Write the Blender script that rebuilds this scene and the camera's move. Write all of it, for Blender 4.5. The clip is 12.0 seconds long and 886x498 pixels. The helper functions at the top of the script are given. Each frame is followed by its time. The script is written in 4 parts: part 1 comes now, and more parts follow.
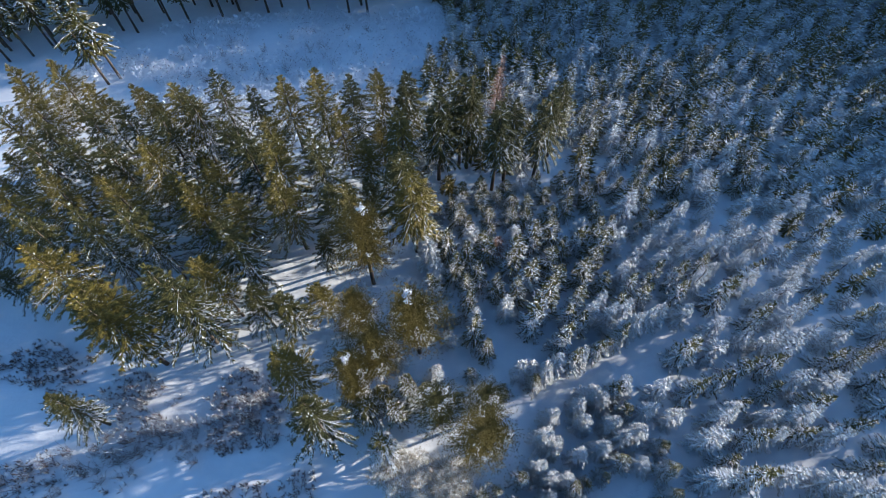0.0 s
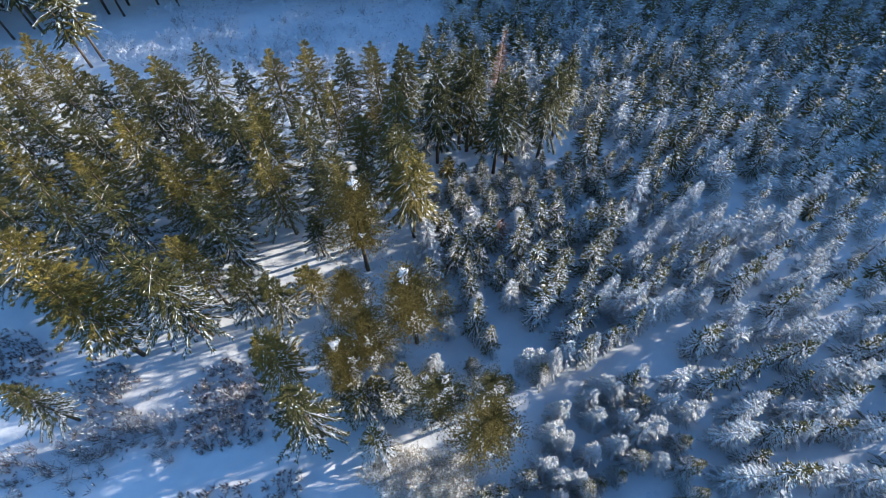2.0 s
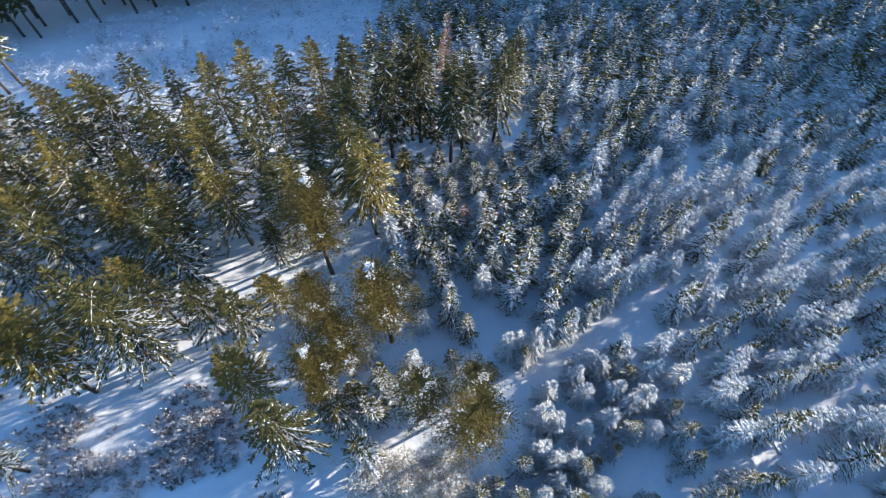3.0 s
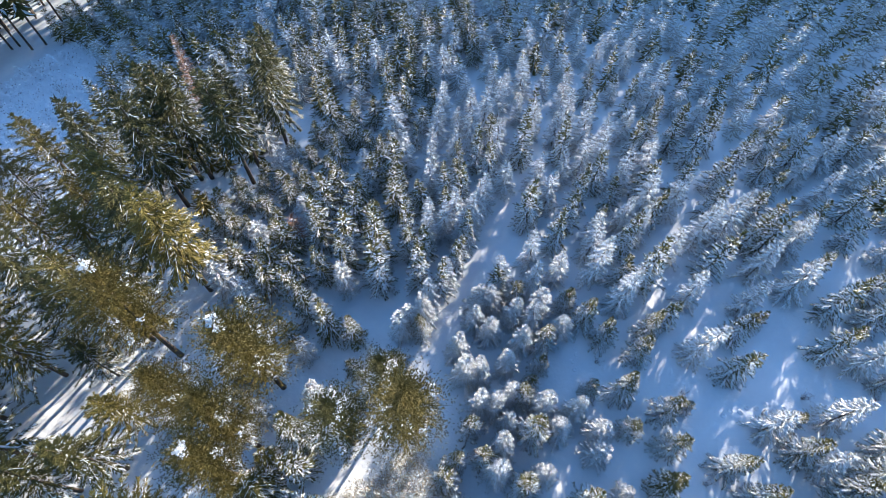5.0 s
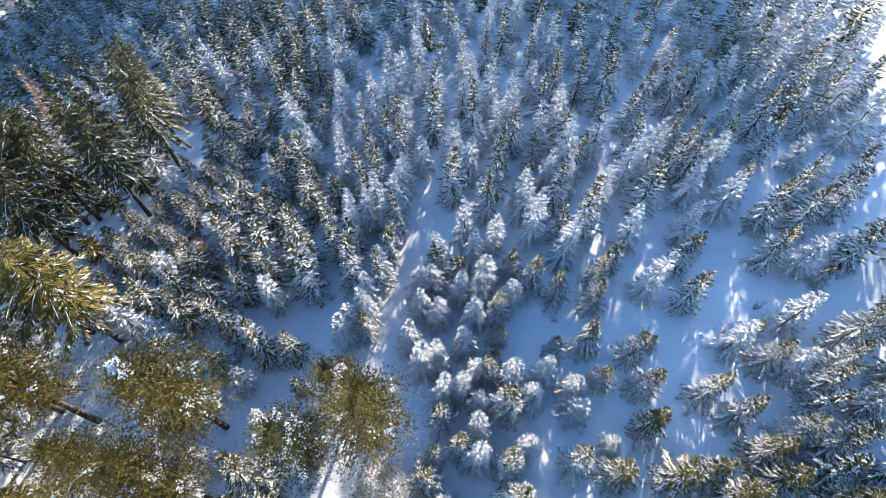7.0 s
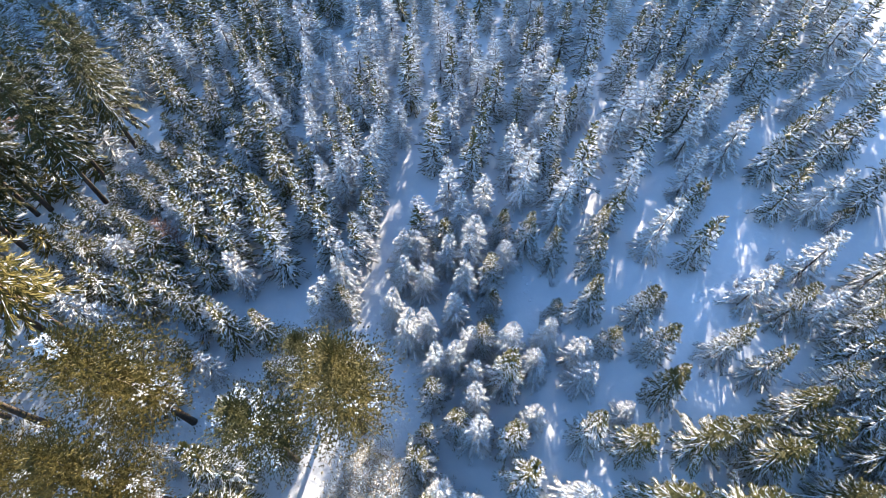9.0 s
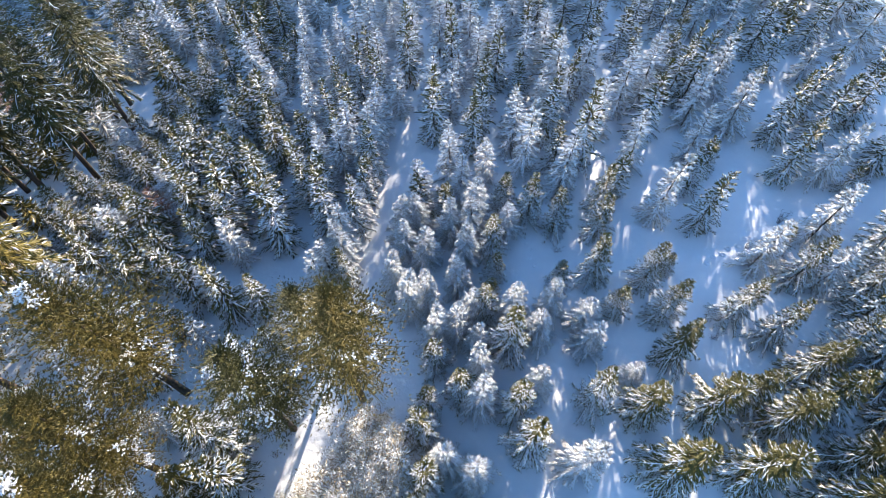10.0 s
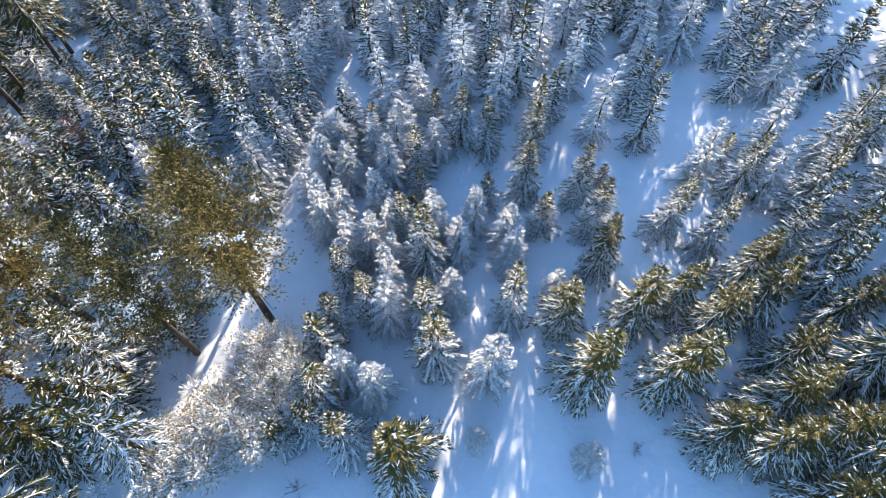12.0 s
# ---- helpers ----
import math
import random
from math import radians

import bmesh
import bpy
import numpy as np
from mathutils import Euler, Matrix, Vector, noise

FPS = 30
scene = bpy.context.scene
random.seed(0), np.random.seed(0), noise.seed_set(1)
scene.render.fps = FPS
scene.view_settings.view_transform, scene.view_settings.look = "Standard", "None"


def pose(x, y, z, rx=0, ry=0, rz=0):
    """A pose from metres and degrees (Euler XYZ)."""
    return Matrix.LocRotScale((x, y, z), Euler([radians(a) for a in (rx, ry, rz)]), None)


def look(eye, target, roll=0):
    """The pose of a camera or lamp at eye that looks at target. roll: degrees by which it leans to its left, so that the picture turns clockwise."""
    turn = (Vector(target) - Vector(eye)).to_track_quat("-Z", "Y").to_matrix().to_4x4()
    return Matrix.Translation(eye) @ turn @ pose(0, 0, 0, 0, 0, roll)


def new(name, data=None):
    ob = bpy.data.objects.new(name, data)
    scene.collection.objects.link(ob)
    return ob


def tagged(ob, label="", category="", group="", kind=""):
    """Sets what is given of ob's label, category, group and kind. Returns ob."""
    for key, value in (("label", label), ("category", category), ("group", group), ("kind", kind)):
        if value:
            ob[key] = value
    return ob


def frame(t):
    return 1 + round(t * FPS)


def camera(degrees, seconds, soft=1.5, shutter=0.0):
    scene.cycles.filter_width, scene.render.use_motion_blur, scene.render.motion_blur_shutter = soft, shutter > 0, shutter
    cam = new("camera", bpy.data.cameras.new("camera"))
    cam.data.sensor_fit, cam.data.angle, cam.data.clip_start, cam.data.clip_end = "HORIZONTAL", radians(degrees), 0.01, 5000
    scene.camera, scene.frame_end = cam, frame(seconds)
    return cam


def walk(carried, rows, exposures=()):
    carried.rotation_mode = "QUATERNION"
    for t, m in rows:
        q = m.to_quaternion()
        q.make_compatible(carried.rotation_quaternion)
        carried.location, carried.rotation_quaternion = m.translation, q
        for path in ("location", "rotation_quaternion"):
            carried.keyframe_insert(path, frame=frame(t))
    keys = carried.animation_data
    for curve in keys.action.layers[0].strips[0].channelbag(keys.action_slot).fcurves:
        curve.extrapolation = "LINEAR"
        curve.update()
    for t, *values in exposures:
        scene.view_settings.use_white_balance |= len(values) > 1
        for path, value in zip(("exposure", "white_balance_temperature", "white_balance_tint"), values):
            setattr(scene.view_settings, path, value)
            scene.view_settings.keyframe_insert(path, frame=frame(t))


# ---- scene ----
cam = camera(81.9, 12.0, soft=0.7, shutter=0.2)
METRES, EYE, TILT, LEAN, TURN = 30.0, 51.6, -60.0, 0.0, 0.0
ROWS = [
    (0.0, 0.0, 0.0, 0.0, 0.0, 0.0, -0.0),
    (0.5, -0.002, 0.0355, -0.0183, -0.05, 0.04, -0.01),
    (1.0, -0.0031, 0.07, -0.0378, -0.11, 0.13, 0.02),
    (1.5, -0.0036, 0.1042, -0.0566, -0.15, 0.27, 0.03),
    (2.0, -0.0043, 0.1379, -0.0759, -0.23, 0.38, 0.05),
    (2.5, -0.0056, 0.1711, -0.0959, -0.41, 0.51, 0.22),
    (3.0, -0.0089, 0.2065, -0.1165, -4.11, 0.49, 6.43),
    (3.5, -0.01, 0.2395, -0.1364, -10.87, -0.8, 17.55),
    (5.5, -0.0035, 0.3378, -0.1978, -24.59, -6.62, 35.3),
    (6.0, -0.0043, 0.3619, -0.2128, -27.26, -8.07, 37.92),
    (6.5, -0.0026, 0.3861, -0.2283, -30.95, -10.32, 41.24),
    (7.0, -0.0016, 0.4146, -0.2448, -34.15, -12.36, 43.71),
    (9.0, -0.0161, 0.5432, -0.3325, -37.3, -14.15, 46.06),
    (9.5, -0.0355, 0.5722, -0.3608, -37.45, -14.17, 46.24),
    (10.0, -0.0599, 0.5993, -0.393, -37.53, -14.23, 46.4),
    (10.5, -0.0859, 0.6184, -0.439, -37.63, -14.23, 46.49),
    (11.0, -0.0933, 0.6282, -0.4994, -37.66, -14.16, 46.54),
    (11.5, -0.0821, 0.6317, -0.5699, -37.58, -14.08, 46.65),
    (12.0, -0.0617, 0.6325, -0.6446, -37.48, -13.96, 46.69),
]
EXPOSURES = [(0.0, 1.28, 5380, 9), (2.5, 1.62, 5450, 9), (5.5, 2.07, 5600, 10), (12.0, 2.22, 5920, 12)]
walk(cam, [(t, pose(0, 0, EYE, TILT, LEAN, TURN) @ pose(METRES * x, METRES * y, METRES * z, 90 + pitch, roll, yaw)) for t, x, y, z, yaw, pitch, roll in ROWS], EXPOSURES)

# ---- light: a low winter sun and a clear sky ----
SUN_AZ, SUN_EL = 21.0, 9.2  # degrees from +x towards +y, and above the horizon
world = bpy.data.worlds.new("winter_sky")
scene.world = world
world.use_nodes = True
sky = world.node_tree.nodes.new("ShaderNodeTexSky")
sky.sky_type, sky.sun_disc = "NISHITA", False
sky.ozone_density, sky.dust_density = 3.0, 0.5
sky.sun_elevation, sky.sun_rotation = radians(SUN_EL), radians(90 - SUN_AZ)
background = world.node_tree.nodes["Background"]
background.inputs["Strength"].default_value = 0.108
world.node_tree.links.new(sky.outputs["Color"], background.inputs["Color"])
sun = new("sun", bpy.data.lights.new("sun", "SUN"))
sun.data.energy, sun.data.angle, sun.data.color = 5.0, radians(0.6), (1.0, 0.83, 0.61)
SUN_WAY = Vector((math.cos(radians(SUN_AZ)) * math.cos(radians(SUN_EL)), math.sin(radians(SUN_AZ)) * math.cos(radians(SUN_EL)), math.sin(radians(SUN_EL))))
sun.matrix_world = look(SUN_WAY * 300, (0, 0, 0))


# ---- materials ----
def material(name, dark, light, scale, rough=0.7, bump=0.0, bump_scale=20.0, per_tree=0.0, per_island=0.0, space="Object", spec=0.2):
    """Colour between dark and light by noise of two scales, changed a little from object to object and from piece to piece."""
    m = bpy.data.materials.new(name)
    m.use_nodes = True
    nodes, links = m.node_tree.nodes, m.node_tree.links
    b = nodes["Principled BSDF"]
    b.inputs["Roughness"].default_value = rough
    b.inputs["Specular IOR Level"].default_value = spec
    co = nodes.new("ShaderNodeTexCoord")
    fine, coarse = nodes.new("ShaderNodeTexNoise"), nodes.new("ShaderNodeTexNoise")
    for n, s in ((fine, scale), (coarse, scale * 0.13)):
        n.inputs["Scale"].default_value, n.inputs["Detail"].default_value = s, 4
        links.new(co.outputs[space], n.inputs["Vector"])
    add = nodes.new("ShaderNodeMath")
    add.operation = "ADD"
    links.new(fine.outputs["Fac"], add.inputs[0])
    links.new(coarse.outputs["Fac"], add.inputs[1])
    last = add
    if per_tree:
        info = nodes.new("ShaderNodeObjectInfo")
        s = nodes.new("ShaderNodeMath")
        s.operation = "MULTIPLY_ADD"
        s.inputs[1].default_value = per_tree
        links.new(info.outputs["Random"], s.inputs[0])
        links.new(last.outputs[0], s.inputs[2])
        last = s
    if per_island:
        geo = nodes.new("ShaderNodeNewGeometry")
        s = nodes.new("ShaderNodeMath")
        s.operation = "MULTIPLY_ADD"
        s.inputs[1].default_value = per_island
        links.new(geo.outputs["Random Per Island"], s.inputs[0])
        links.new(last.outputs[0], s.inputs[2])
        last = s
    span = nodes.new("ShaderNodeMapRange")
    mid = 1.0 + per_tree / 2 + per_island / 2
    half = 0.35 + per_tree / 2 + per_island / 2
    span.inputs["From Min"].default_value, span.inputs["From Max"].default_value = mid - half, mid + half
    links.new(last.outputs[0], span.inputs["Value"])
    ramp = nodes.new("ShaderNodeValToRGB")
    ramp.color_ramp.elements[0].color, ramp.color_ramp.elements[1].color = (*dark, 1), (*light, 1)
    links.new(span.outputs["Result"], ramp.inputs["Fac"])
    links.new(ramp.outputs["Color"], b.inputs["Base Color"])
    if bump:
        n, h = nodes.new("ShaderNodeTexNoise"), nodes.new("ShaderNodeBump")
        n.inputs["Scale"].default_value, n.inputs["Detail"].default_value = bump_scale, 5
        h.inputs["Strength"].default_value, h.inputs["Distance"].default_value = bump, 0.06
        links.new(co.outputs[space], n.inputs["Vector"])
        links.new(n.outputs["Fac"], h.inputs["Height"])
        links.new(h.outputs["Normal"], b.inputs["Normal"])
    return m


GROUND_SNOW = material("ground_snow", (0.78, 0.80, 0.84), (0.88, 0.89, 0.91), 0.6, 0.6, 0.7, 2.2)
SNOW = material("branch_snow", (0.72, 0.74, 0.78), (0.88, 0.89, 0.92), 4.0, 0.6, per_island=0.3)
RIME = material("rime_and_snow", (0.66, 0.675, 0.71), (0.90, 0.905, 0.93), 4.0, 0.65, per_tree=0.3, per_island=0.5)
OLIVE = material("olive_needles", (0.030, 0.031, 0.008), (0.25, 0.190, 0.040), 3.0, 0.55, per_tree=0.35, per_island=0.5)
GOLD = material("golden_pine_needles", (0.045, 0.042, 0.009), (0.18, 0.132, 0.030), 3.0, 0.55, per_tree=0.2, per_island=0.5)
GREEN = material("green_spruce_needles", (0.028, 0.031, 0.010), (0.165, 0.138, 0.032), 3.0, 0.55, per_tree=0.4, per_island=0.5)
DARK = material("dark_spruce_needles", (0.026, 0.030, 0.010), (0.12, 0.104, 0.028), 3.0, 0.55, per_tree=0.35, per_island=0.5)
YOUNG = material("rimed_spruce_needles", (0.22, 0.215, 0.20), (0.62, 0.58, 0.50), 3.0, 0.55, per_tree=0.5, per_island=0.5)
PALE = material("pale_rimed_twigs", (0.16, 0.13, 0.075), (0.52, 0.44, 0.29), 3.0, 0.6, per_tree=0.3, per_island=0.5)
RUST = material("rusty_needles", (0.17, 0.085, 0.055), (0.32, 0.19, 0.13), 3.0, 0.7, per_island=0.5)
BARK = material("bark", (0.045, 0.034, 0.026), (0.15, 0.115, 0.085), 5.0, 0.85, 0.8, 14)
TWIG = material("bare_twigs", (0.085, 0.062, 0.055), (0.22, 0.17, 0.15), 4.0, 0.8, per_island=0.5)

# ---- the lie of the land ----
def bend(v, low, high, soft):
    """v between low and high, levelling out softly beyond them."""
    if v > high:
        return high + soft * math.tanh((v - high) / soft)
    if v < low:
        return low + soft * math.tanh((v - low) / soft)
    return v


TRACK = [(24.5, 20.0), (20.0, 17.8), (16.7, 16.4), (12.8, 14.8), (9.6, 12.9), (7.4, 10.4), (5.2, 8.4), (2.0, 7.6), (-2.0, 8.0), (-6.0, 9.0), (-10.0, 9.0), (-16.0, 7.0), (-24.0, 5.4), (-34.0, 1.5)]


def from_line(x, y, line):
    """Distance of a place from a polyline, and the side on which it lies."""
    best, side = 1e9, 0.0
    for (ax, ay), (bx, by) in zip(line, line[1:]):
        dx, dy = bx - ax, by - ay
        k = min(1.0, max(0.0, ((x - ax) * dx + (y - ay) * dy) / (dx * dx + dy * dy)))
        ex, ey = x - ax - k * dx, y - ay - k * dy
        d = math.hypot(ex, ey)
        if d < best:
            best, side = d, math.copysign(1, dx * ey - dy * ex)
    return best, side


def plane_z(x, y):
    return 0.0236 * bend(x, -90, 90, 60) - 0.1657 * bend(y, -60, 100, 30) - 0.715


def ground_z(x, y):
    z = plane_z(x, y)
    if abs(x) < 140 and -80 < y < 180:
        z += 0.22 * noise.noise((x * 0.16, y * 0.16, 1.7)) + 0.09 * noise.noise((x * 0.55, y * 0.55, 4.1)) + 0.035 * noise.noise((x * 1.7, y * 1.7, 8.0))
        if -36 < x < 27 and 0 < y < 24:
            d, side = from_line(x, y, TRACK)
            if d < 2.2:
                z -= 0.10 * max(0.0, 1 - d / 2.2)
                z -= 0.16 * math.exp(-(((d - 0.75) / 0.24) ** 2)) * (0.6 + 0.6 * noise.noise((x * 1.3, y * 1.3, 2.0)))
    return z


def inside(x, y, poly):
    hit = False
    for (ax, ay), (bx, by) in zip(poly, poly[1:] + poly[:1]):
        if (ay > y) != (by > y) and x < ax + (y - ay) / (by - ay) * (bx - ax):
            hit = not hit
    return hit


def steps(low, high, fine, grow, far):
    """Grid lines: fine between low and high, wider and wider outside them."""
    mid = list(np.arange(low, high, fine))
    out, s, v = [], fine, high
    while v < far:
        out.append(v)
        s *= grow
        v += s
    back, s, v = [], fine, low - fine
    while v > -far:
        back.append(v)
        s *= grow
        v -= s
    return back[::-1] + mid + out


def mesh(name, verts, faces, mat, smooth=False):
    me = bpy.data.meshes.new(name)
    me.from_pydata(verts, [], faces)
    me.materials.append(mat)
    if smooth:
        me.polygons.foreach_set("use_smooth", [True] * len(me.polygons))
    me.update()
    return me


xs, ys = steps(-38, 42, 0.55, 1.1, 1800), steps(-20, 30, 0.55, 1.1, 1800)
verts = [(x, y, ground_z(x, y)) for y in ys for x in xs]
nx = len(xs)
faces = [(j * nx + i, j * nx + i + 1, (j + 1) * nx + i + 1, (j + 1) * nx + i) for j in range(len(ys) - 1) for i in range(nx - 1)]
tagged(new("ground", mesh("ground", verts, faces, GROUND_SNOW, True)), "snow-covered forest floor sloping gently, with a rutted track", "ground", kind="structure")

# clearings without trees
WEST_CLEARING = [(-75, 32), (-56, 25), (-43, 19.5), (-31.5, 15.8), (-24.5, 17.8), (-20, 16.5), (-12, 17), (-9.5, 13), (-8.5, 7.5), (-10, 2), (-75, 2)]
NORTH_CLEARING = [(-86, 77), (-74, 91.4), (-53.7, 94), (-34.3, 98), (-10.4, 103.4), (0.7, 97.8), (1.7, 82), (-4.5, 74.5), (-8, 58), (-18.8, 50), (-33.7, 54), (-47, 58), (-76.8, 66)]
GLADE = [(0.5, 50), (10, 47.6), (18.8, 52), (18.6, 45.5), (1.3, 43.3)]
NOOK = [(4.3, 21), (9, 22.4), (11.9, 17.7), (12.6, 16.1), (7.2, 17.4)]
EAST_CLEARING = [(19.5, 6.6), (19.6, 2.1), (22, -2.3), (21.9, -5.1), (23.4, -6.1), (29.2, -6.2), (29.5, -10), (36.4, -12), (46, -13), (56, -10.5), (70, -6.8), (80, -1.5), (100, 9.5), (100, -30), (60, -24), (46, -17), (36, -16.5), (29.1, -15.8), (22.6, -11.8), (20.2, -7.4), (17.1, -6), (16.6, 0.7), (15.5, 2.2), (14, 3.6), (16, 5.6)]
SOUTH_CLEARING = [(4.5, -2.5), (6.5, -6.5), (9, -8), (6.5, -11.6), (8, -18), (-8, -18), (-12, -4), (-1, -7)]
CLEARINGS = (WEST_CLEARING, NORTH_CLEARING, GLADE, NOOK, EAST_CLEARING, SOUTH_CLEARING)


# ---- trees ----
DOWN, UP = Vector((0, 0, -1)), Vector((0, 0, 1))


class Builder:
    """Gathers the vertices and triangles of one mesh."""

    def __init__(self):
        self.verts, self.faces = [], []

    def kite(self, a, way, side, down, length, width, sag=0.35):
        """A folded spray: a ridge along way, both flanks hanging towards down."""
        n = len(self.verts)
        m = a + way * (length * 0.42)
        self.verts += [a, m + side * width + down * (width * sag), a + way * length, m - side * width + down * (width * sag)]
        self.faces += [(n, n + 1, n + 2), (n, n + 2, n + 3)]

    def spike(self, a, way, side, length, width):
        """A single narrow spray."""
        n = len(self.verts)
        self.verts += [a + side * width, a - side * width, a + way * length]
        self.faces.append((n, n + 1, n + 2))

    def heap(self, a, way, side, length, width, high):
        """Snow lying along a twig: broadest towards its rounded end, with a raised ridge."""
        n = len(self.verts)
        m = a + way * (length * 0.62)
        low = UP * (width * 0.5)
        self.verts += [a, m + side * width - low, m + UP * high, m - side * width - low, a + way * length - low * 0.5]
        self.faces += [(n, n + 1, n + 2), (n, n + 2, n + 3), (n + 1, n + 4, n + 2), (n + 2, n + 4, n + 3)]

    def ridge(self, points, side, widths, high):
        """A folded strip along a bough, its flanks hanging a little below the middle."""
        n = len(self.verts)
        for p, w in zip(points, widths):
            self.verts += [p + side * w - UP * (0.6 * w), p + UP * high, p - side * w - UP * (0.6 * w)]
        for i in range(len(points) - 1):
            a = n + 3 * i
            self.faces += [(a, a + 3, a + 4, a + 1), (a + 1, a + 4, a + 5, a + 2)]

    def stem(self, points, radii, sides=6):
        n = len(self.verts)
        for p, r in zip(points, radii):
            for i in range(sides):
                a = 2 * math.pi * i / sides
                self.verts.append(Vector(p) + Vector((math.cos(a) * r, math.sin(a) * r, 0)))
        for k in range(len(points) - 1):
            for i in range(sides):
                j = (i + 1) % sides
                self.faces.append((n + k * sides + i, n + k * sides + j, n + (k + 1) * sides + j, n + (k + 1) * sides + i))

    def done(self, name, mat, smooth=False):
        return mesh(name, self.verts, self.faces, mat, smooth)


def tree_meshes(name, rng, needles, high, reach, foot, levels, per_level, sprays, shape, lift, droop, snow, fluff, slim, trunk_r, lean=0.0, patches=0.0, tuft=1, body=1.0, even=0.0, scatter=0.0):
    """Trunk, crown and snow of one conifer of the given height: whorls of curved boughs, each with folded sprays to both sides.
    foot: where the crown begins, as a share of the height. shape: how the reach dwindles upward. snow: the share of snowy sprays by
    height in the crown. fluff, slim: length of the sprays, and their half width as a share of it. patches: share of boughs with a
    heap of snow. tuft: needle tufts at each place. body: how broad the needle sprays are. scatter: how far the tufts stray to the sides of their bough."""
    crown, white, trunk = Builder(), Builder(), Builder()
    bow = Vector((rng.uniform(-lean, lean), rng.uniform(-lean, lean), 0))
    axis = lambda z: bow * (z / high) ** 2 + UP * z
    trunk.stem([axis(z) for z in (-0.4, high * 0.15, high * 0.4, high * 0.7, high * 0.97)], [trunk_r * k for k in (1.15, 0.95, 0.75, 0.45, 0.08)], 7)
    lean_seed = Vector((rng.uniform(0, 90), 0, 0))
    lop = [rng.uniform(0.75, 1.25) for _ in range(7)]
    for lv in range(levels):
        k = min(1, max(0, (lv + rng.uniform(-0.3, 0.3)) / (levels - 1)))
        z0 = high * (foot + (0.965 - foot) * k)
        size = reach * shape(k)
        turn = rng.uniform(0, 6.28)
        number = per_level if k < 0.8 else max(4, per_level - 2)
        for b in range(number):
            az = turn + 6.283 * (b + rng.uniform(-0.3, 0.3)) / number
            length = size * rng.uniform(0.55 + 0.25 * even, 1.15 - 0.05 * even) * (lop[int(az * 7 / 6.283) % 7] * (1 - even) + even) + 0.10
            out, side = Vector((math.cos(az), math.sin(az), 0)), Vector((-math.sin(az), math.cos(az), 0))
            rise, fall = lift(k) * rng.uniform(0.7, 1.2), droop(k) * rng.uniform(0.7, 1.3)
            root = axis(z0 + rng.uniform(-0.5, 0.5) * high * 0.5 / levels)
            spot = lambda s: root + out * (length * s) + UP * (length * (rise * s - fall * s * s))
            load = snow(k) * rng.uniform(0.75, 1.25)
            here = max(3, int(sprays * (0.45 + 0.55 * min(1, length / reach))))
            heap = rng.uniform(0.2, 0.9) if rng.random() < patches else 9
            if scatter:
                a, m, e = spot(0.02), spot(0.5), spot(0.97)
                crown.spike(a, (m - a).normalized(), side, (m - a).length * 1.2, 0.045)
                crown.spike(m, (e - m).normalized(), side, (e - m).length, 0.03)
            for i in range(here):
                s = 0.12 + 0.88 * (i + rng.uniform(0.0, 0.9)) / here
                p = spot(min(s, 0.98))
                if scatter:
                    if i % 8 == 0:
                        shift = side * rng.gauss(0, scatter * length * s) + UP * rng.gauss(0, 0.5 * scatter * length)
                        clump = s < 0.68 and noise.noise((spot(s) + shift) * 0.75 + lean_seed) > 0.43 - 0.6 * patches
                        core = spot(0.12 + 0.88 * (i + 4) / here) + shift
                        if clump:
                            for _ in range(16):
                                a = rng.uniform(0, 6.28)
                                way = Vector((math.cos(a), math.sin(a), rng.uniform(-0.5, 0.4))).normalized()
                                lump = Vector((rng.gauss(0, 0.13), rng.gauss(0, 0.13), rng.uniform(0.06, 0.14)))
                                white.kite(core + lump, way, way.cross(UP).normalized(), DOWN, rng.uniform(0.09, 0.2), rng.uniform(0.03, 0.055), 0.6)
                    puff = Vector((rng.gauss(0, 0.2), rng.gauss(0, 0.2), rng.gauss(0, 0.07)))
                    p = core + puff
                ahead = (spot(min(s + 0.06, 1.06)) - spot(s - 0.02)).normalized()
                flank = side if (i % 2) else -side
                for _ in range(tuft):
                    w = rng.uniform(0.25, 1.05)
                    way = (ahead + flank * w + UP * rng.uniform(-0.4, 0.15 if tuft == 1 else 1.1)).normalized()
                    if scatter:
                        a = rng.uniform(0, 6.28)
                        way = (ahead * 0.3 + puff * 4 + Vector((0.5 * math.cos(a), 0.5 * math.sin(a), rng.uniform(-0.1, 0.9)))).normalized()
                    elif i == here - 1:
                        way = ahead
                    ln = fluff * rng.uniform(0.55, 1.35) * (1.12 - 0.4 * s)
                    cross = way.cross(UP).normalized()
                    roll = (cross + UP * rng.uniform(-0.5, 0.5)).normalized()
                    crown.spike(p, way, roll, ln, ln * slim * body * rng.uniform(0.9, 1.5))
                    flank = -flank
                heaped = False if scatter else abs(s - heap) < 0.17 and rng.random() < 0.75
                if heaped or not scatter and rng.random() < load:
                    q = p + UP * 0.04 + way * (ln * 0.02)
                    white.kite(q, way, cross, DOWN, ln * rng.uniform(0.8, 1.06), ln * slim * rng.uniform(0.6, 1.0) * (1 if not heaped else 3.4 if tuft > 1 else 1.25), 0.7)
            if load > 0.45 and length > 0.35 or patches and not scatter and rng.random() < load:
                a, m, e = spot(0.1), spot(0.55), spot(0.97)
                white.kite(a + UP * 0.05, (m - a).normalized(), side, DOWN, (m - a).length * 1.15, 0.025 + 0.012 * length, 0.6)
                white.kite(m + UP * 0.05, (e - m).normalized(), side, DOWN, (e - m).length * 1.1, 0.025 + 0.010 * length, 0.6)
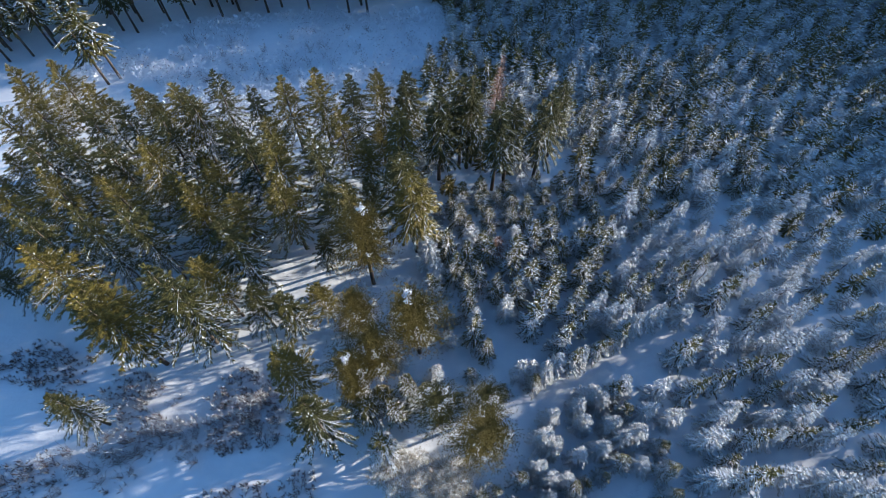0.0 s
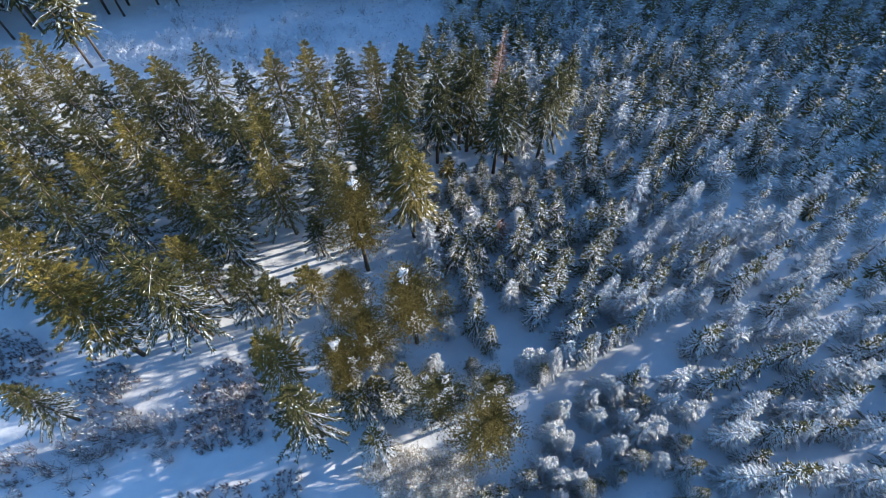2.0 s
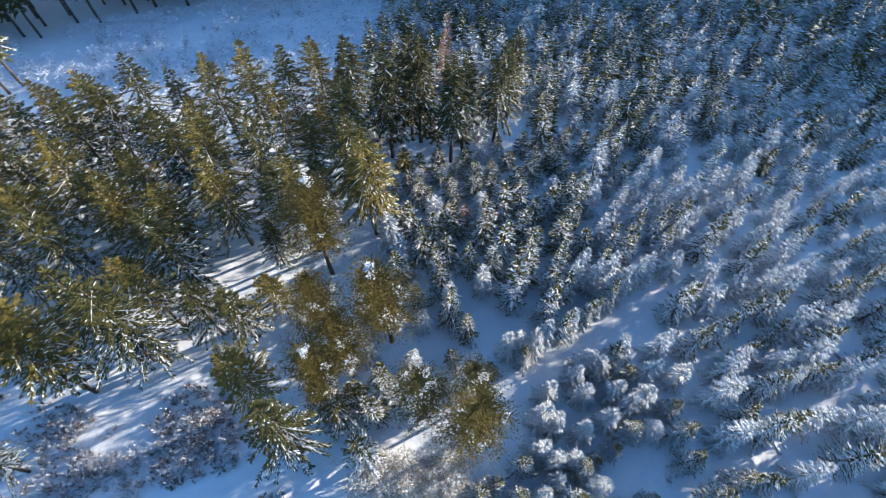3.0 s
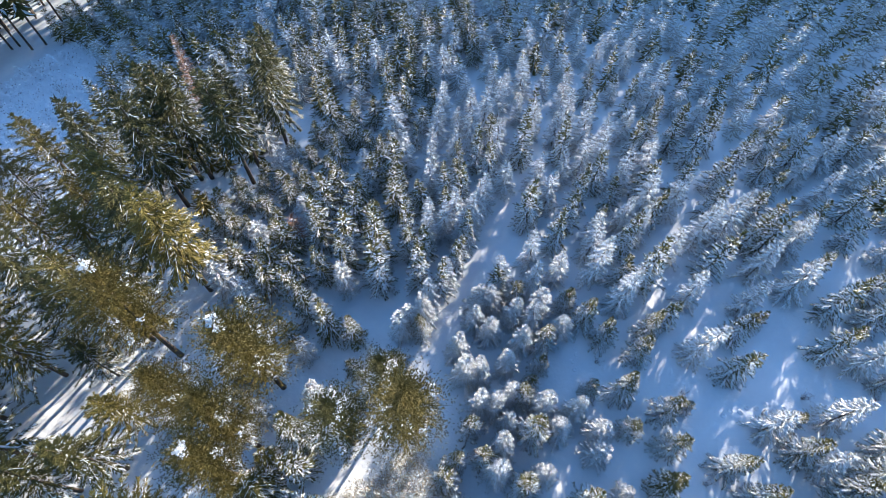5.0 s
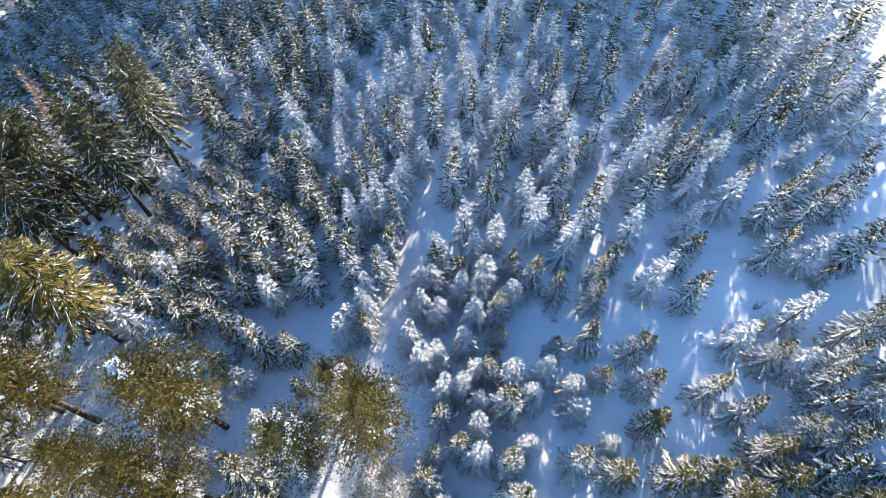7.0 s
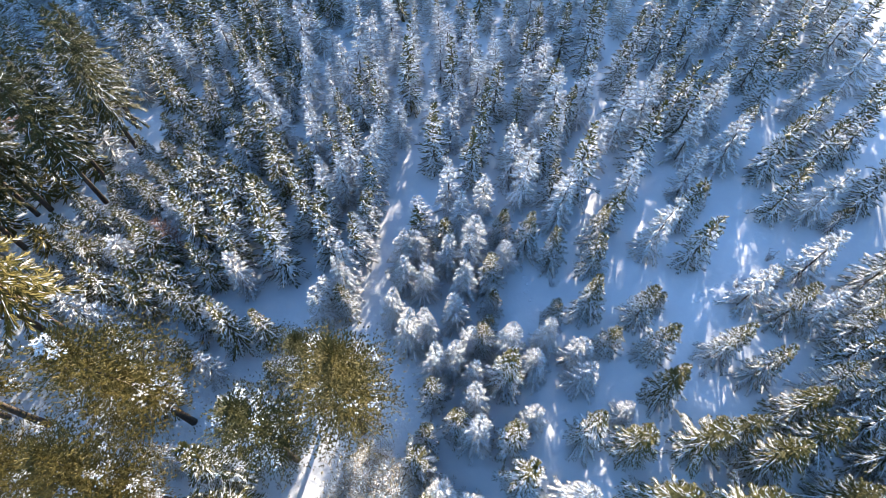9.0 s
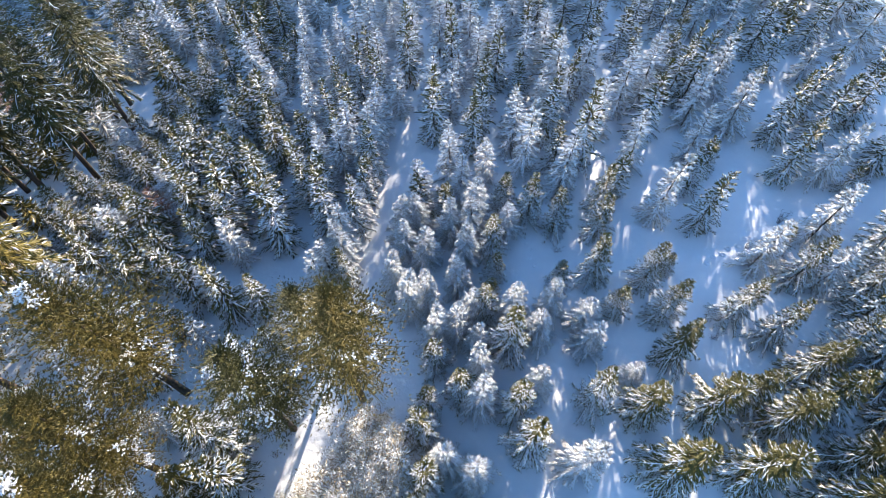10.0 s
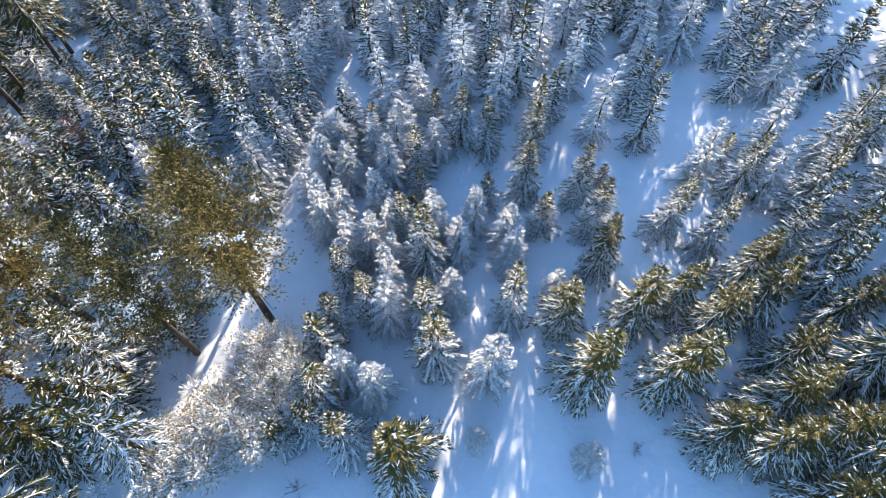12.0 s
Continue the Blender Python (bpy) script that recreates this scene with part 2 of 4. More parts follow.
    for i in range(5):
        a = 1.25 * i
        way = Vector((0.35 * math.cos(a), 0.35 * math.sin(a), 1)).normalized()
        crown.kite(axis(high * 0.955), way, way.cross(Vector((1, 0.3, 0))).normalized(), Vector((math.cos(a), math.sin(a), 0)), high * 0.04 + 0.12, 0.04, 0.5)
    return trunk.done(name + "_trunk", BARK, True), crown.done(name + "_crown", needles), white.done(name + "_snow", SNOW)


def conifer(name, rng, needles, snow_mat, high, reach, foot, levels, per_level, twigs, shape, lift, droop, loaded, frosted_twigs, width, hang, trunk_r, lean=0.2, fine=True, longest=0.55, uneven=0.25, gaps=0.0, cover=1.0, ruffle=0.0):
    """Trunk, crown and snow of a spruce: whorls of arching boughs, each a frond with side twigs in a herringbone.
    loaded(k): share of boughs with snow along them, k of the way up the crown. frosted_twigs(k): share of snowy twigs.
    width: half breadth of a twig. hang: how far the twigs droop. longest: the longest side twig. gaps: share of missing boughs. ruffle: how far the upper twigs stand up in all directions."""
    crown, white, trunk = Builder(), Builder(), Builder()
    bow = Vector((rng.uniform(-lean, lean), rng.uniform(-lean, lean), 0))
    axis = lambda z: bow * (z / high) ** 2 + UP * z
    trunk.stem([axis(z) for z in (-0.4, high * 0.15, high * 0.4, high * 0.7, high * 0.97)], [trunk_r * k for k in (1.15, 0.95, 0.75, 0.45, 0.08)], 7)
    lop = [rng.uniform(1 - uneven, 1 + uneven) for _ in range(7)]
    for lv in range(levels):
        k = min(1, max(0, (lv + rng.uniform(-0.35, 0.35)) / (levels - 1)))
        z0 = high * (foot + (0.97 - foot) * k)
        size = reach * shape(k) * rng.uniform(0.88, 1.1)
        turn = rng.uniform(0, 6.28)
        number = per_level if k < 0.8 else max(5, per_level - 2)
        for b in range(number):
            if rng.random() < gaps * (1 - k):
                continue
            az = turn + 6.283 * (b + rng.uniform(-0.35, 0.35)) / number
            length = size * rng.uniform(0.66, 1.12) * lop[int(az * 7 / 6.283) % 7] + 0.12
            out, side = Vector((math.cos(az), math.sin(az), 0)), Vector((-math.sin(az), math.cos(az), 0))
            rise, fall = lift(k) * rng.uniform(0.7, 1.2), droop(k) * rng.uniform(0.7, 1.3)
            sway = rng.uniform(-0.16, 0.16)
            root = axis(z0 + rng.uniform(-0.5, 0.5) * high * 0.6 / levels)
            spot = lambda s: root + out * (length * s) + side * (length * sway * s * s) + UP * (length * (rise * s - fall * s * s))
            load, frost = rng.random() < loaded(k), frosted_twigs(k) * rng.uniform(0.7, 1.3)
            thick = width * (0.75 + 0.25 * min(1.5, length)) * (0.6 if ruffle > 0.5 else 1.0)
            along = [spot(0.05), spot(0.4), spot(0.75), spot(1.0)] if fine else [spot(0.05), spot(0.55), spot(1.0)]
            crown.ridge(along, side, [thick * 0.7, thick * 1.2, thick * 0.9, 0.01] if fine else [thick * 0.8, thick * 1.3, 0.015], 0.0)
            if load:
                up = UP * (0.035 + 0.3 * width)
                lie = [thick * cover * rng.uniform(0.2, 0.5), thick * cover * rng.uniform(0.5, 1.3), thick * cover * rng.uniform(0.5, 1.2), 0.012]
                white.ridge([p + up for p in along], side, lie if fine else [lie[0], lie[1] * 1.15, 0.02], thick * 0.3)
            here = max(2, round(twigs * (0.35 + 0.65 * min(1, length / reach))))
            for i in range(here):
                for way_side in (-1, 1):
                    s = 0.16 + 0.8 * (i + rng.uniform(0.0, 0.95)) / here
                    p = spot(s)
                    ahead = (spot(min(s + 0.08, 1.05)) - p).normalized()
                    ln = min(longest, 0.46 * length * (1.02 - s) ** 0.7 + 0.09) * rng.uniform(0.7, 1.25)
                    way = (ahead * rng.uniform(0.75, 1.1) + side * (way_side * rng.uniform(0.35, 0.8)) + UP * rng.uniform(-0.28 - hang, 0.14 - 0.4 * hang)).normalized()
                    if ruffle:
                        way = (way + (side * rng.uniform(-0.9, 0.9) + UP * rng.uniform(-0.5, 1.0)) * (ruffle * min(1, 0.35 + k))).normalized()
                    cross = (way.cross(UP) + UP * rng.uniform(-0.35, 0.35)).normalized()
                    w = width * rng.uniform(0.75, 1.3)
                    crown.kite(p, way, cross, DOWN, ln * 1.12, w, 0.6)
                    if rng.random() < frost:
                        q = p + UP * (0.02 + 0.35 * width) + way * (ln * rng.uniform(0.0, 0.12))
                        white.kite(q, way, cross, DOWN, ln * rng.uniform(0.8, 1.04), w * rng.uniform(0.7, 1.1), 0.5)
            e = spot(0.9)
            ahead = (spot(1.04) - e).normalized()
            for turn_side in (-0.45, 0.0, 0.45) if fine else (0.0,):
                way = (ahead + side * turn_side + UP * rng.uniform(-0.1, 0.2)).normalized()
                crown.kite(e, way, side, DOWN, 0.14 * length + 0.12, width, 0.5)
            if rng.random() < frost:
                white.heap(e + UP * (0.02 + 0.3 * width), ahead, side, 0.12 * length + 0.09, width * 1.15, width * 0.6)
    for i in range(6):
        a = 1.05 * i
        way = Vector((0.3 * math.cos(a), 0.3 * math.sin(a), 1)).normalized()
        crown.kite(axis(high * (0.94 + 0.012 * (i % 3))), way, way.cross(Vector((1, 0.3, 0))).normalized(), Vector((math.cos(a), math.sin(a), 0)), high * 0.035 + 0.12, 0.045, 0.5)
    return trunk.done(name + "_trunk", BARK, True), crown.done(name + "_crown", needles), white.done(name + "_snow", snow_mat)


rng = random.Random(11)
cone = lambda k: (1 - k) ** 0.88 + 0.04
plump = lambda k: min(1.0, 0.6 + 1.5 * k) * (1 - k ** 2.2) ** 0.9 + 0.05
narrow = lambda k: min(1.0, 0.7 + k) * (1 - k ** 1.4) ** 0.9 + 0.03
bare = lambda k: max(0.02, 0.20 - 0.3 * k)

# built 4.2 m (young), 5.2 m (greener) and 16 m (tall) high, scaled as they are planted
spire = lambda k: (1 - k) ** 0.92 * min(1.0, 0.85 + k) + 0.03
arch = lambda k: -0.05 + 0.75 * k
nod = lambda k: 0.45 - 0.25 * k
tip_green = lambda k: 0.92 if k < 0.66 else max(0.40, 0.92 - 1.7 * (k - 0.66))
half_green = lambda k: 0.90 if k < 0.45 else max(0.16, 0.90 - 1.9 * (k - 0.45))


def frosted(fine):
    return conifer("frosted_spruce", rng, YOUNG, RIME, 4.2, 1.02, 0.03, 18 if fine else 13, 8 if fine else 7, 14 if fine else 6, spire, arch, nod, lambda k: 0.9, tip_green, 0.021 if fine else 0.042, 0.12, 0.06, 0.25, fine, 0.19 if fine else 0.30, 0.25, 0.0, 1.0, 0.35)


def greenish(fine):
    return conifer("green_spruce", rng, GREEN, RIME, 5.2, 1.28, 0.03, 20 if fine else 14, 8 if fine else 7, 15 if fine else 6, spire, arch, nod, half_green, half_green, 0.023 if fine else 0.046, 0.12, 0.08, 0.25, fine, 0.20 if fine else 0.34, 0.25, 0.0, 1.0, 0.35)


FROSTED = [frosted(False) for _ in range(6)]
FINE_FROSTED = [frosted(True) for _ in range(5)]
GREENISH = [greenish(False) for _ in range(5)]
FINE_GREENISH = [greenish(True) for _ in range(5)]
BROAD_GREEN = [conifer("broad_spruce", rng, GREEN, RIME, 6.2, 1.85, 0.03, 20, 9, 22, spire, lambda k: 0.0 + 0.72 * k, lambda k: 0.58 - 0.3 * k, lambda k: 0.9 if k < 0.6 else 0.25, lambda k: 0.50 if k < 0.3 else max(0.06, 0.50 - 1.2 * (k - 0.3)), 0.024, 0.25, 0.09, 0.25, True, 0.30, 0.3, 0.08, 1.1, 0.35) for _ in range(4)]
DIM_GREEN = [conifer("dim_spruce", rng, GREEN, RIME, 5.2, 1.28, 0.03, 15, 7, 9, spire, arch, nod, lambda k: 0.7 - 0.5 * k, lambda k: 0.62 - 0.48 * k, 0.033, 0.12, 0.08, 0.25, False, 0.28, 0.25, 0.0, 1.0, 0.3) for _ in range(4)]
SPRUCES = [conifer("dark_spruce", rng, DARK, SNOW, 16, 2.9, 0.24, 22, 7, 25, narrow, lambda k: 0.0 + 0.6 * k, lambda k: 0.50 - 0.2 * k, lambda k: max(0.03, 1.0 - 1.3 * k), lambda k: max(0.02, 0.42 - 0.6 * k), 0.040, 0.35, 0.17, 0.5, True, 0.32, 0.4, 0.24, 0.8, 0.7) for _ in range(4)]
PINES = [conifer("olive_spruce", rng, OLIVE, SNOW, 16, 3.0, 0.30, 23, 7, 25, narrow, lambda k: 0.12 + 0.6 * k, lambda k: 0.42 - 0.15 * k, lambda k: max(0.02, 0.75 - 1.1 * k), lambda k: max(0.02, 0.28 - 0.4 * k), 0.042, 0.2, 0.17, 0.5, True, 0.32, 0.4, 0.24, 0.8, 0.9) for _ in range(4)]
GOLDEN = [tree_meshes("golden_pine", rng, GOLD, 16, 3.1, 0.38, 19, 9, 44, plump, lambda k: 0.25 + 0.6 * k, lambda k: 0.30 - 0.1 * k, bare, 0.17, 0.060, 0.19, 0.6, 0.0, 11, 1.3, 0.3, 0.15) for _ in range(3)]
SNOWY_PINES = [tree_meshes("snowy_pine", rng, DARK, 16, 3.0, 0.36, 18, 9, 42, plump, lambda k: 0.2 + 0.6 * k, lambda k: 0.30 - 0.1 * k, lambda k: 0.16, 0.17, 0.060, 0.19, 0.6, 0.22, 11, 1.3, 0.3, 0.15) for _ in range(2)]
HIGH_SPRUCES = [conifer("high_spruce", rng, needles, SNOW, 16, 2.3, 0.36, 24, 7, 22, narrow, lambda k: 0.0 + 0.6 * k, lambda k: 0.55 - 0.2 * k, lambda k: max(0.03, 0.35 - 0.4 * k), lambda k: max(0.02, 0.14 - 0.15 * k), 0.040, 0.35, 0.17, 0.4, True, 0.40, 0.35, 0.2, 0.8, 0.8) for needles in (OLIVE, DARK, DARK)]
FAR_SPRUCES = [conifer("far_spruce", rng, DARK, SNOW, 16, 2.7, 0.36, 18, 6, 9, narrow, lambda k: 0.0 + 0.6 * k, lambda k: 0.5 - 0.2 * k, lambda k: 0.2, lambda k: 0.12, 0.075, 0.4, 0.17, 0.4, False, 0.6, 0.3, 0.15, 0.6) for _ in range(3)]
LARCH = [tree_meshes("bare_larch", rng, RUST, 14, 1.5, 0.25, 26, 6, 14, cone, lambda k: 0.4 + 0.4 * k, lambda k: 0.2, lambda k: 0.15, 0.4, 0.09, 0.12, 0.4)]
SMALL_LARCH = [tree_meshes("rusty_sapling", rng, RUST, 4, 1.1, 0.1, 11, 6, 14, cone, lambda k: 0.4 + 0.4 * k, lambda k: 0.2, lambda k: 0.10, 0.3, 0.09, 0.05, 0.1)]


def bush_meshes(rng, high, wide):
    """Stems, twigs and rime of a dense round bush."""
    wood, twigs, rime = Builder(), Builder(), Builder()
    for i in range(9):
        a, lean = 0.7 * i, rng.uniform(0.2, 0.8) * wide
        wood.stem([(0, 0, -0.2), (0.4 * lean * math.cos(a), 0.4 * lean * math.sin(a), 0.5 * high), (lean * math.cos(a), lean * math.sin(a), high * rng.uniform(0.7, 0.95))], [0.03, 0.02, 0.006], 4)
    heads = [(Vector((rng.gauss(0, 0.42) * wide, rng.gauss(0, 0.42) * wide, high * rng.uniform(0.4, 0.82))), rng.uniform(0.28, 0.5)) for _ in range(22)]
    for c, size in heads:
        for _ in range(110):
            d = Vector((rng.gauss(0, 1), rng.gauss(0, 1), rng.gauss(0.2, 0.8))).normalized()
            p = c + d * (size * rng.uniform(0.3, 1.0))
            way = (d + Vector((rng.uniform(-0.7, 0.7), rng.uniform(-0.7, 0.7), rng.uniform(-0.3, 0.6)))).normalized()
            cross = way.cross(Vector((rng.uniform(-1, 1), rng.uniform(-1, 1), 1))).normalized()
            (rime if rng.random() < 0.5 else twigs).kite(p, way, cross, DOWN, rng.uniform(0.10, 0.22), rng.uniform(0.010, 0.022), 0.3)
    return wood.done("bush_stem", BARK, True), twigs.done("bush_twigs", PALE), rime.done("bush_rime", RIME)


BUSHES = [bush_meshes(rng, 3.0, 1.25) for _ in range(4)]


def plant(name, meshes, x, y, h, proto, label, group, wide=1.0):
    """A tree of height h at (x, y): an empty at its foot with trunk, crown and snow under it."""
    tree = new(name)
    tree.empty_display_size = 0.3
    k = h / proto
    r = random.Random(int(x * 1000 + y * 77))
    w = k * wide * r.uniform(0.92, 1.1)
    tree.matrix_basis = Matrix.Translation((x, y, ground_z(x, y) - 0.05)) @ Matrix.Rotation(r.uniform(0, 6.28), 4, "Z") @ Matrix.Diagonal((w, w, k, 1))
    for part_name, me in zip(("stem", "crown", "rime") if "bush" in name else ("trunk", "crown", "snow"), meshes):
        part = new(part_name, me)
        part.parent = tree
        if part_name not in ("trunk", "stem"):
            part["kind"] = "stuff"
    return tagged(tree, label, "bush" if "bush" in name else "tree", group)


PLANTED = []  # x, y, radius of every single tree


def tall_tree(x, y, h):
    r = random.Random(int(x * 131 + y * 17))
    PLANTED.append((x, y, 2.0 if h > 12 else 1.5))
    if abs(x - 8.1) < 0.1 and abs(y - 58.6) < 0.1:
        plant("larch", LARCH[0], x, y, h, 14, "bare rust-brown larch rising above young spruces", "tall trees")
    elif -1.5 < x < 4.5 and 9.5 < y < 12:
        plant("pine", SNOWY_PINES[int(x > 1)], x, y, h, 16, "tall dark pine with clumps of snow all over its crown", "tall trees", 1.15)
    elif (-1 < x < 3.5 and 4 < y < 10.8) or (-10 < x < -1 and 10 < y < 30 and h > 11):
        plant("pine", GOLDEN[r.randrange(3)], x, y, h, 16, "tall golden-green pine with patches of snow on its boughs", "tall trees", 1.2)
    elif x > -6 and h < 10.5 and y < 14:
        plant("spruce", FINE_GREENISH[r.randrange(5)], x, y, h, 5.2, "middle-sized dark spruce with snowy fanned boughs", "tall trees", 0.95)
    elif y > 70:
        plant("spruce", FAR_SPRUCES[r.randrange(3)], x, y, h, 16, "tall dark spruce with a long bare trunk at the wood's edge", "tall trees", 1.25)
    elif x > -6 and y > 30:
        plant("spruce", HIGH_SPRUCES[r.randrange(3)], x, y, h, 16, "tall olive spruce with a long bare trunk and snowy boughs", "tall trees", 1.3)
    elif r.random() < 0.38:
        plant("spruce", SPRUCES[r.randrange(4)], x, y, h, 16, "tall dark spruce with snow-laden drooping boughs", "tall trees", 1.22 if h > 12 else 1.35)
    else:
        plant("spruce", PINES[r.randrange(4)], x, y, h, 16, "tall olive-green spruce with a bare lower trunk, lit by low sun", "tall trees", 1.22 if h > 12 else 1.35)


def young_tree(x, y, h):
    r = random.Random(int(x * 131 + y * 17))
    edge = from_line(x, y, TRACK)[0]
    if edge < 1.1:
        return
    PLANTED.append((x, y, 0.30 * h))
    near = math.hypot(x - 9, y) < 15.5
    if -2 < x < 22 and 34 < y < 44:
        h = min(h, 4.6)
    h = min(h, 9.0)
    slim = max(0.80, 1.16 - 0.10 * (h - 3.6)) * min(1.0, 0.6 + 0.2 * edge) * (1.3 if y > 36 or x < 20 and y > 26 else 1.0)
    if x < 2.4 and 2.6 < y < 8.4:
        plant("frosted_bush", BUSHES[r.randrange(4)], x, y, 0.72 * h, 3.0, "dense pale-golden bush thickly covered with rime", "frosted bushes")
    elif y < -8 and x < 14 or x < 2 and y < -2:
        plant("green_spruce", BROAD_GREEN[r.randrange(4)], x, y, h, 6.2, "broad dark-green spruce with snow-laden spreading boughs", "green spruces", 1.05)
    elif y < -6 and x < 18:
        plant("green_spruce", BROAD_GREEN[r.randrange(4)], x, y, h, 6.2, "broad young green spruce with snow on its boughs", "green spruces", 0.95)
    elif x < -1.0 and 2 < y < 9 and r.random() < 0.6:
        plant("green_spruce", BROAD_GREEN[r.randrange(4)], x, y, h, 6.2, "young green spruce at the edge of the stand", "green spruces", 1.0)
    elif y < -6 and x < 28 and r.random() < 0.6:
        plant("green_spruce", FINE_GREENISH[r.randrange(5)], x, y, h, 5.2, "green spruce with snow-lined boughs by the clearing", "green spruces", slim)
    elif x < 5 and -1 < y < 9 and r.random() < 0.6:
        plant("green_spruce", FINE_GREENISH[r.randrange(5)], x, y, h, 5.2, "young olive spruce with frosted boughs beside the track", "green spruces", slim)
    elif (x < 21 and y > 22 + 0.4 * (x - 9) or x < 8 and y > 11 or y > 38) and r.random() < 0.75:
        plant("green_spruce", DIM_GREEN[r.randrange(4)], x, y, h, 5.2, "young dark-green spruce thinly dusted with snow", "green spruces", slim)
    elif h > 7 and x < 22 or h > 6.2 and x < 12 and y < 4 or h > 8 or r.random() < (0.4 if x < 9 and y > 10 else 0.28 if 9 < x < 40 and 2 < y < 42 else 0.55):
        plant("green_spruce", (FINE_GREENISH if near else GREENISH)[r.randrange(5)], x, y, h, 5.2, "young green spruce with snow on its lower boughs", "green spruces", slim)
    else:
        plant("young_spruce", (FINE_FROSTED if near else FROSTED)[r.randrange(5)], x, y, h, 4.2, "young spruce thickly coated with frost and snow", "young spruces", slim)


for x, y, h in (
    (13.2, 46.8, 17), (8.8, 46.1, 16.1), (7, 44.2, 17.3), (3.5, 48.9, 17.5), (2.4, 49.6, 17.5), (-0.6, 46.5, 17.5), (-3.4, 33.1, 17.5),
    (-4.5, 36.3, 17.5), (-2.6, 18.6, 15.5), (-8.5, 13.8, 13.5), (-22.6, 39.8, 17.5), (-19.5, 38.3, 17.5), (-32.8, 49.9, 16.5),
    (-34.7, 50.7, 16.5), (-30.8, 17.4, 17.5), (-31.2, 19.4, 17.5), (-24.3, 19.6, 17.5), (-25.9, 20, 17.5), (-0.5, 10.5, 13.5),
    (3.2, 8, 15), (-6.6, 15.5, 14), (15.9, 51.2, 15.3), (-53.4, 55.9, 16.5), (-54.9, 50.9, 16), (-43.1, 55.2, 13), (-25.1, 51.5, 15),
    (-21.3, 52.3, 16), (-16.9, 52.3, 17), (-8.4, 52.7, 16.5), (-4.9, 51.7, 16.5),
):
    tall_tree(x, y, h)

for x, y, h in (
    (-14.6, 39.4, 17), (-9.9, 43.7, 12), (-10.1, 31.6, 17), (-8.6, 28.1, 17), (-23.3, 32.8, 14), (-21.9, 27.4, 16), (-34.9, 40.2, 16),
    (-42.9, 39.9, 16.5), (-27.9, 34, 15.5), (-49.4, 41.6, 16), (-43.8, 34.7, 16), (-36, 33.7, 16), (-37.3, 28.3, 16.5),
    (-42.1, 27.8, 16.5), (-32.6, 29.1, 16), (-27.4, 32.3, 14), (-39.5, 24.1, 16.5), (-39.8, 40.8, 16), (-45.9, 48.1, 16),
    (-19.5, 21.9, 11), (-15.9, 21.1, 11), (-14.2, 14.1, 13.5), (-11.1, 9.1, 14), (-34.5, 10.7, 11), (-3.5, 12.8, 9), (-12.8, 22.9, 10),
    (-5.4, 7.4, 9.6), (8.1, 58.6, 14), (3.9, 11.2, 11.3), (-8.9, 20.5, 13),
):
    tall_tree(x, y, h)
for x, y, h in (
    (54.5, -11.3, 3), (36.2, -13.4, 6.3), (54, -8.7, 6.4), (60, -6.9, 7.5), (34.8, -13.2, 6.4), (48.2, -9.7, 7.5), (42, -10.9, 6.4),
    (27.7, -14.6, 6.9), (20.6, -16.4, 5.4), (57.6, -6, 6.4), (39.2, -11, 6.4), (25.1, -14.5, 5.7), (50.5, -7.3, 7.5),
    (52.1, -6.7, 6.4), (16.4, -16.8, 5.8), (32.4, -12.2, 2.9), (18, -16.2, 5.3), (19.6, -15.7, 5.4), (42.2, -8.8, 3.9),
    (38.8, -9.6, 4.2), (23.1, -14.2, 5.5), (21.7, -14.5, 5.3), (59.5, -3.1, 6.4), (54.6, -3.9, 6.4), (10.4, -17.5, 5.7),
    (32.6, -10.5, 6), (43.8, -7, 4.5), (36.5, -9.2, 6.4), (38.8, -7.8, 6.4), (27.2, -11.3, 5.7),
):
    young_tree(x, y, h)

for x, y, h in (
    (60.5, -0.3, 6.4), (19, -13.9, 5.3), (34.2, -8.9, 3), (23.4, -12.3, 5.2), (54.1, -1.6, 6.4), (13.2, -15.5, 5.0), (31.9, -8.4, 6),
    (42.9, -4.2, 6), (35.6, -6.7, 6.6), (56.6, 0.9, 6.4), (23.1, -11, 5.2), (9.1, -16, 5.6), (15.5, -13.7, 5.6), (45.6, -2.6, 6.9),
    (17, -12.9, 5.2), (25, -9.6, 3), (52.3, 1.1, 6.4), (37.7, -3.9, 5.2), (58, 4.4, 6.4), (23.3, -8.8, 5.2), (50.6, 2.4, 6.4),
    (35.1, -3.7, 6.2), (13.4, -12.3, 5.6), (18.6, -10.8, 4.9), (38.9, -1.1, 6.4), (10.1, -11.7, 6.2),
    (48.7, 4.3, 6.4), (18.9, -8.6, 5.2), (30.4, -3.5, 3.3),
):
    young_tree(x, y, h)

for x, y, h in (
    (57.9, 8.7, 6.4), (14, -10.5, 5.1), (37.1, 0.3, 7.4), (25.0, -4.8, 6.2), (38.8, 1.4, 6.9),
    (28, -3, 5.5), (45.7, 5.3, 6.4), (37, 1.5, 6.4), (48.5, 7, 6.4), (56.5, 12.2, 6.4), (12.4, -9.1, 5.6),
    (37.5, 3.8, 6.7), (35.9, 3.5, 6.3), (20.4, -4.2, 2.4), (32.1, 2, 7.9), (24.6, -2.0, 6.9),
    (14.6, -6.5, 5.7), (41.1, 7.7, 6.4), (18.7, -3.4, 5.2), (8.3, -8.6, 6.5), (16.9, -5.1, 5.4), (47.8, 14.2, 6.4), (25.1, 1.4, 5),
    (42.6, 11.4, 7.9),
):
    young_tree(x, y, h)

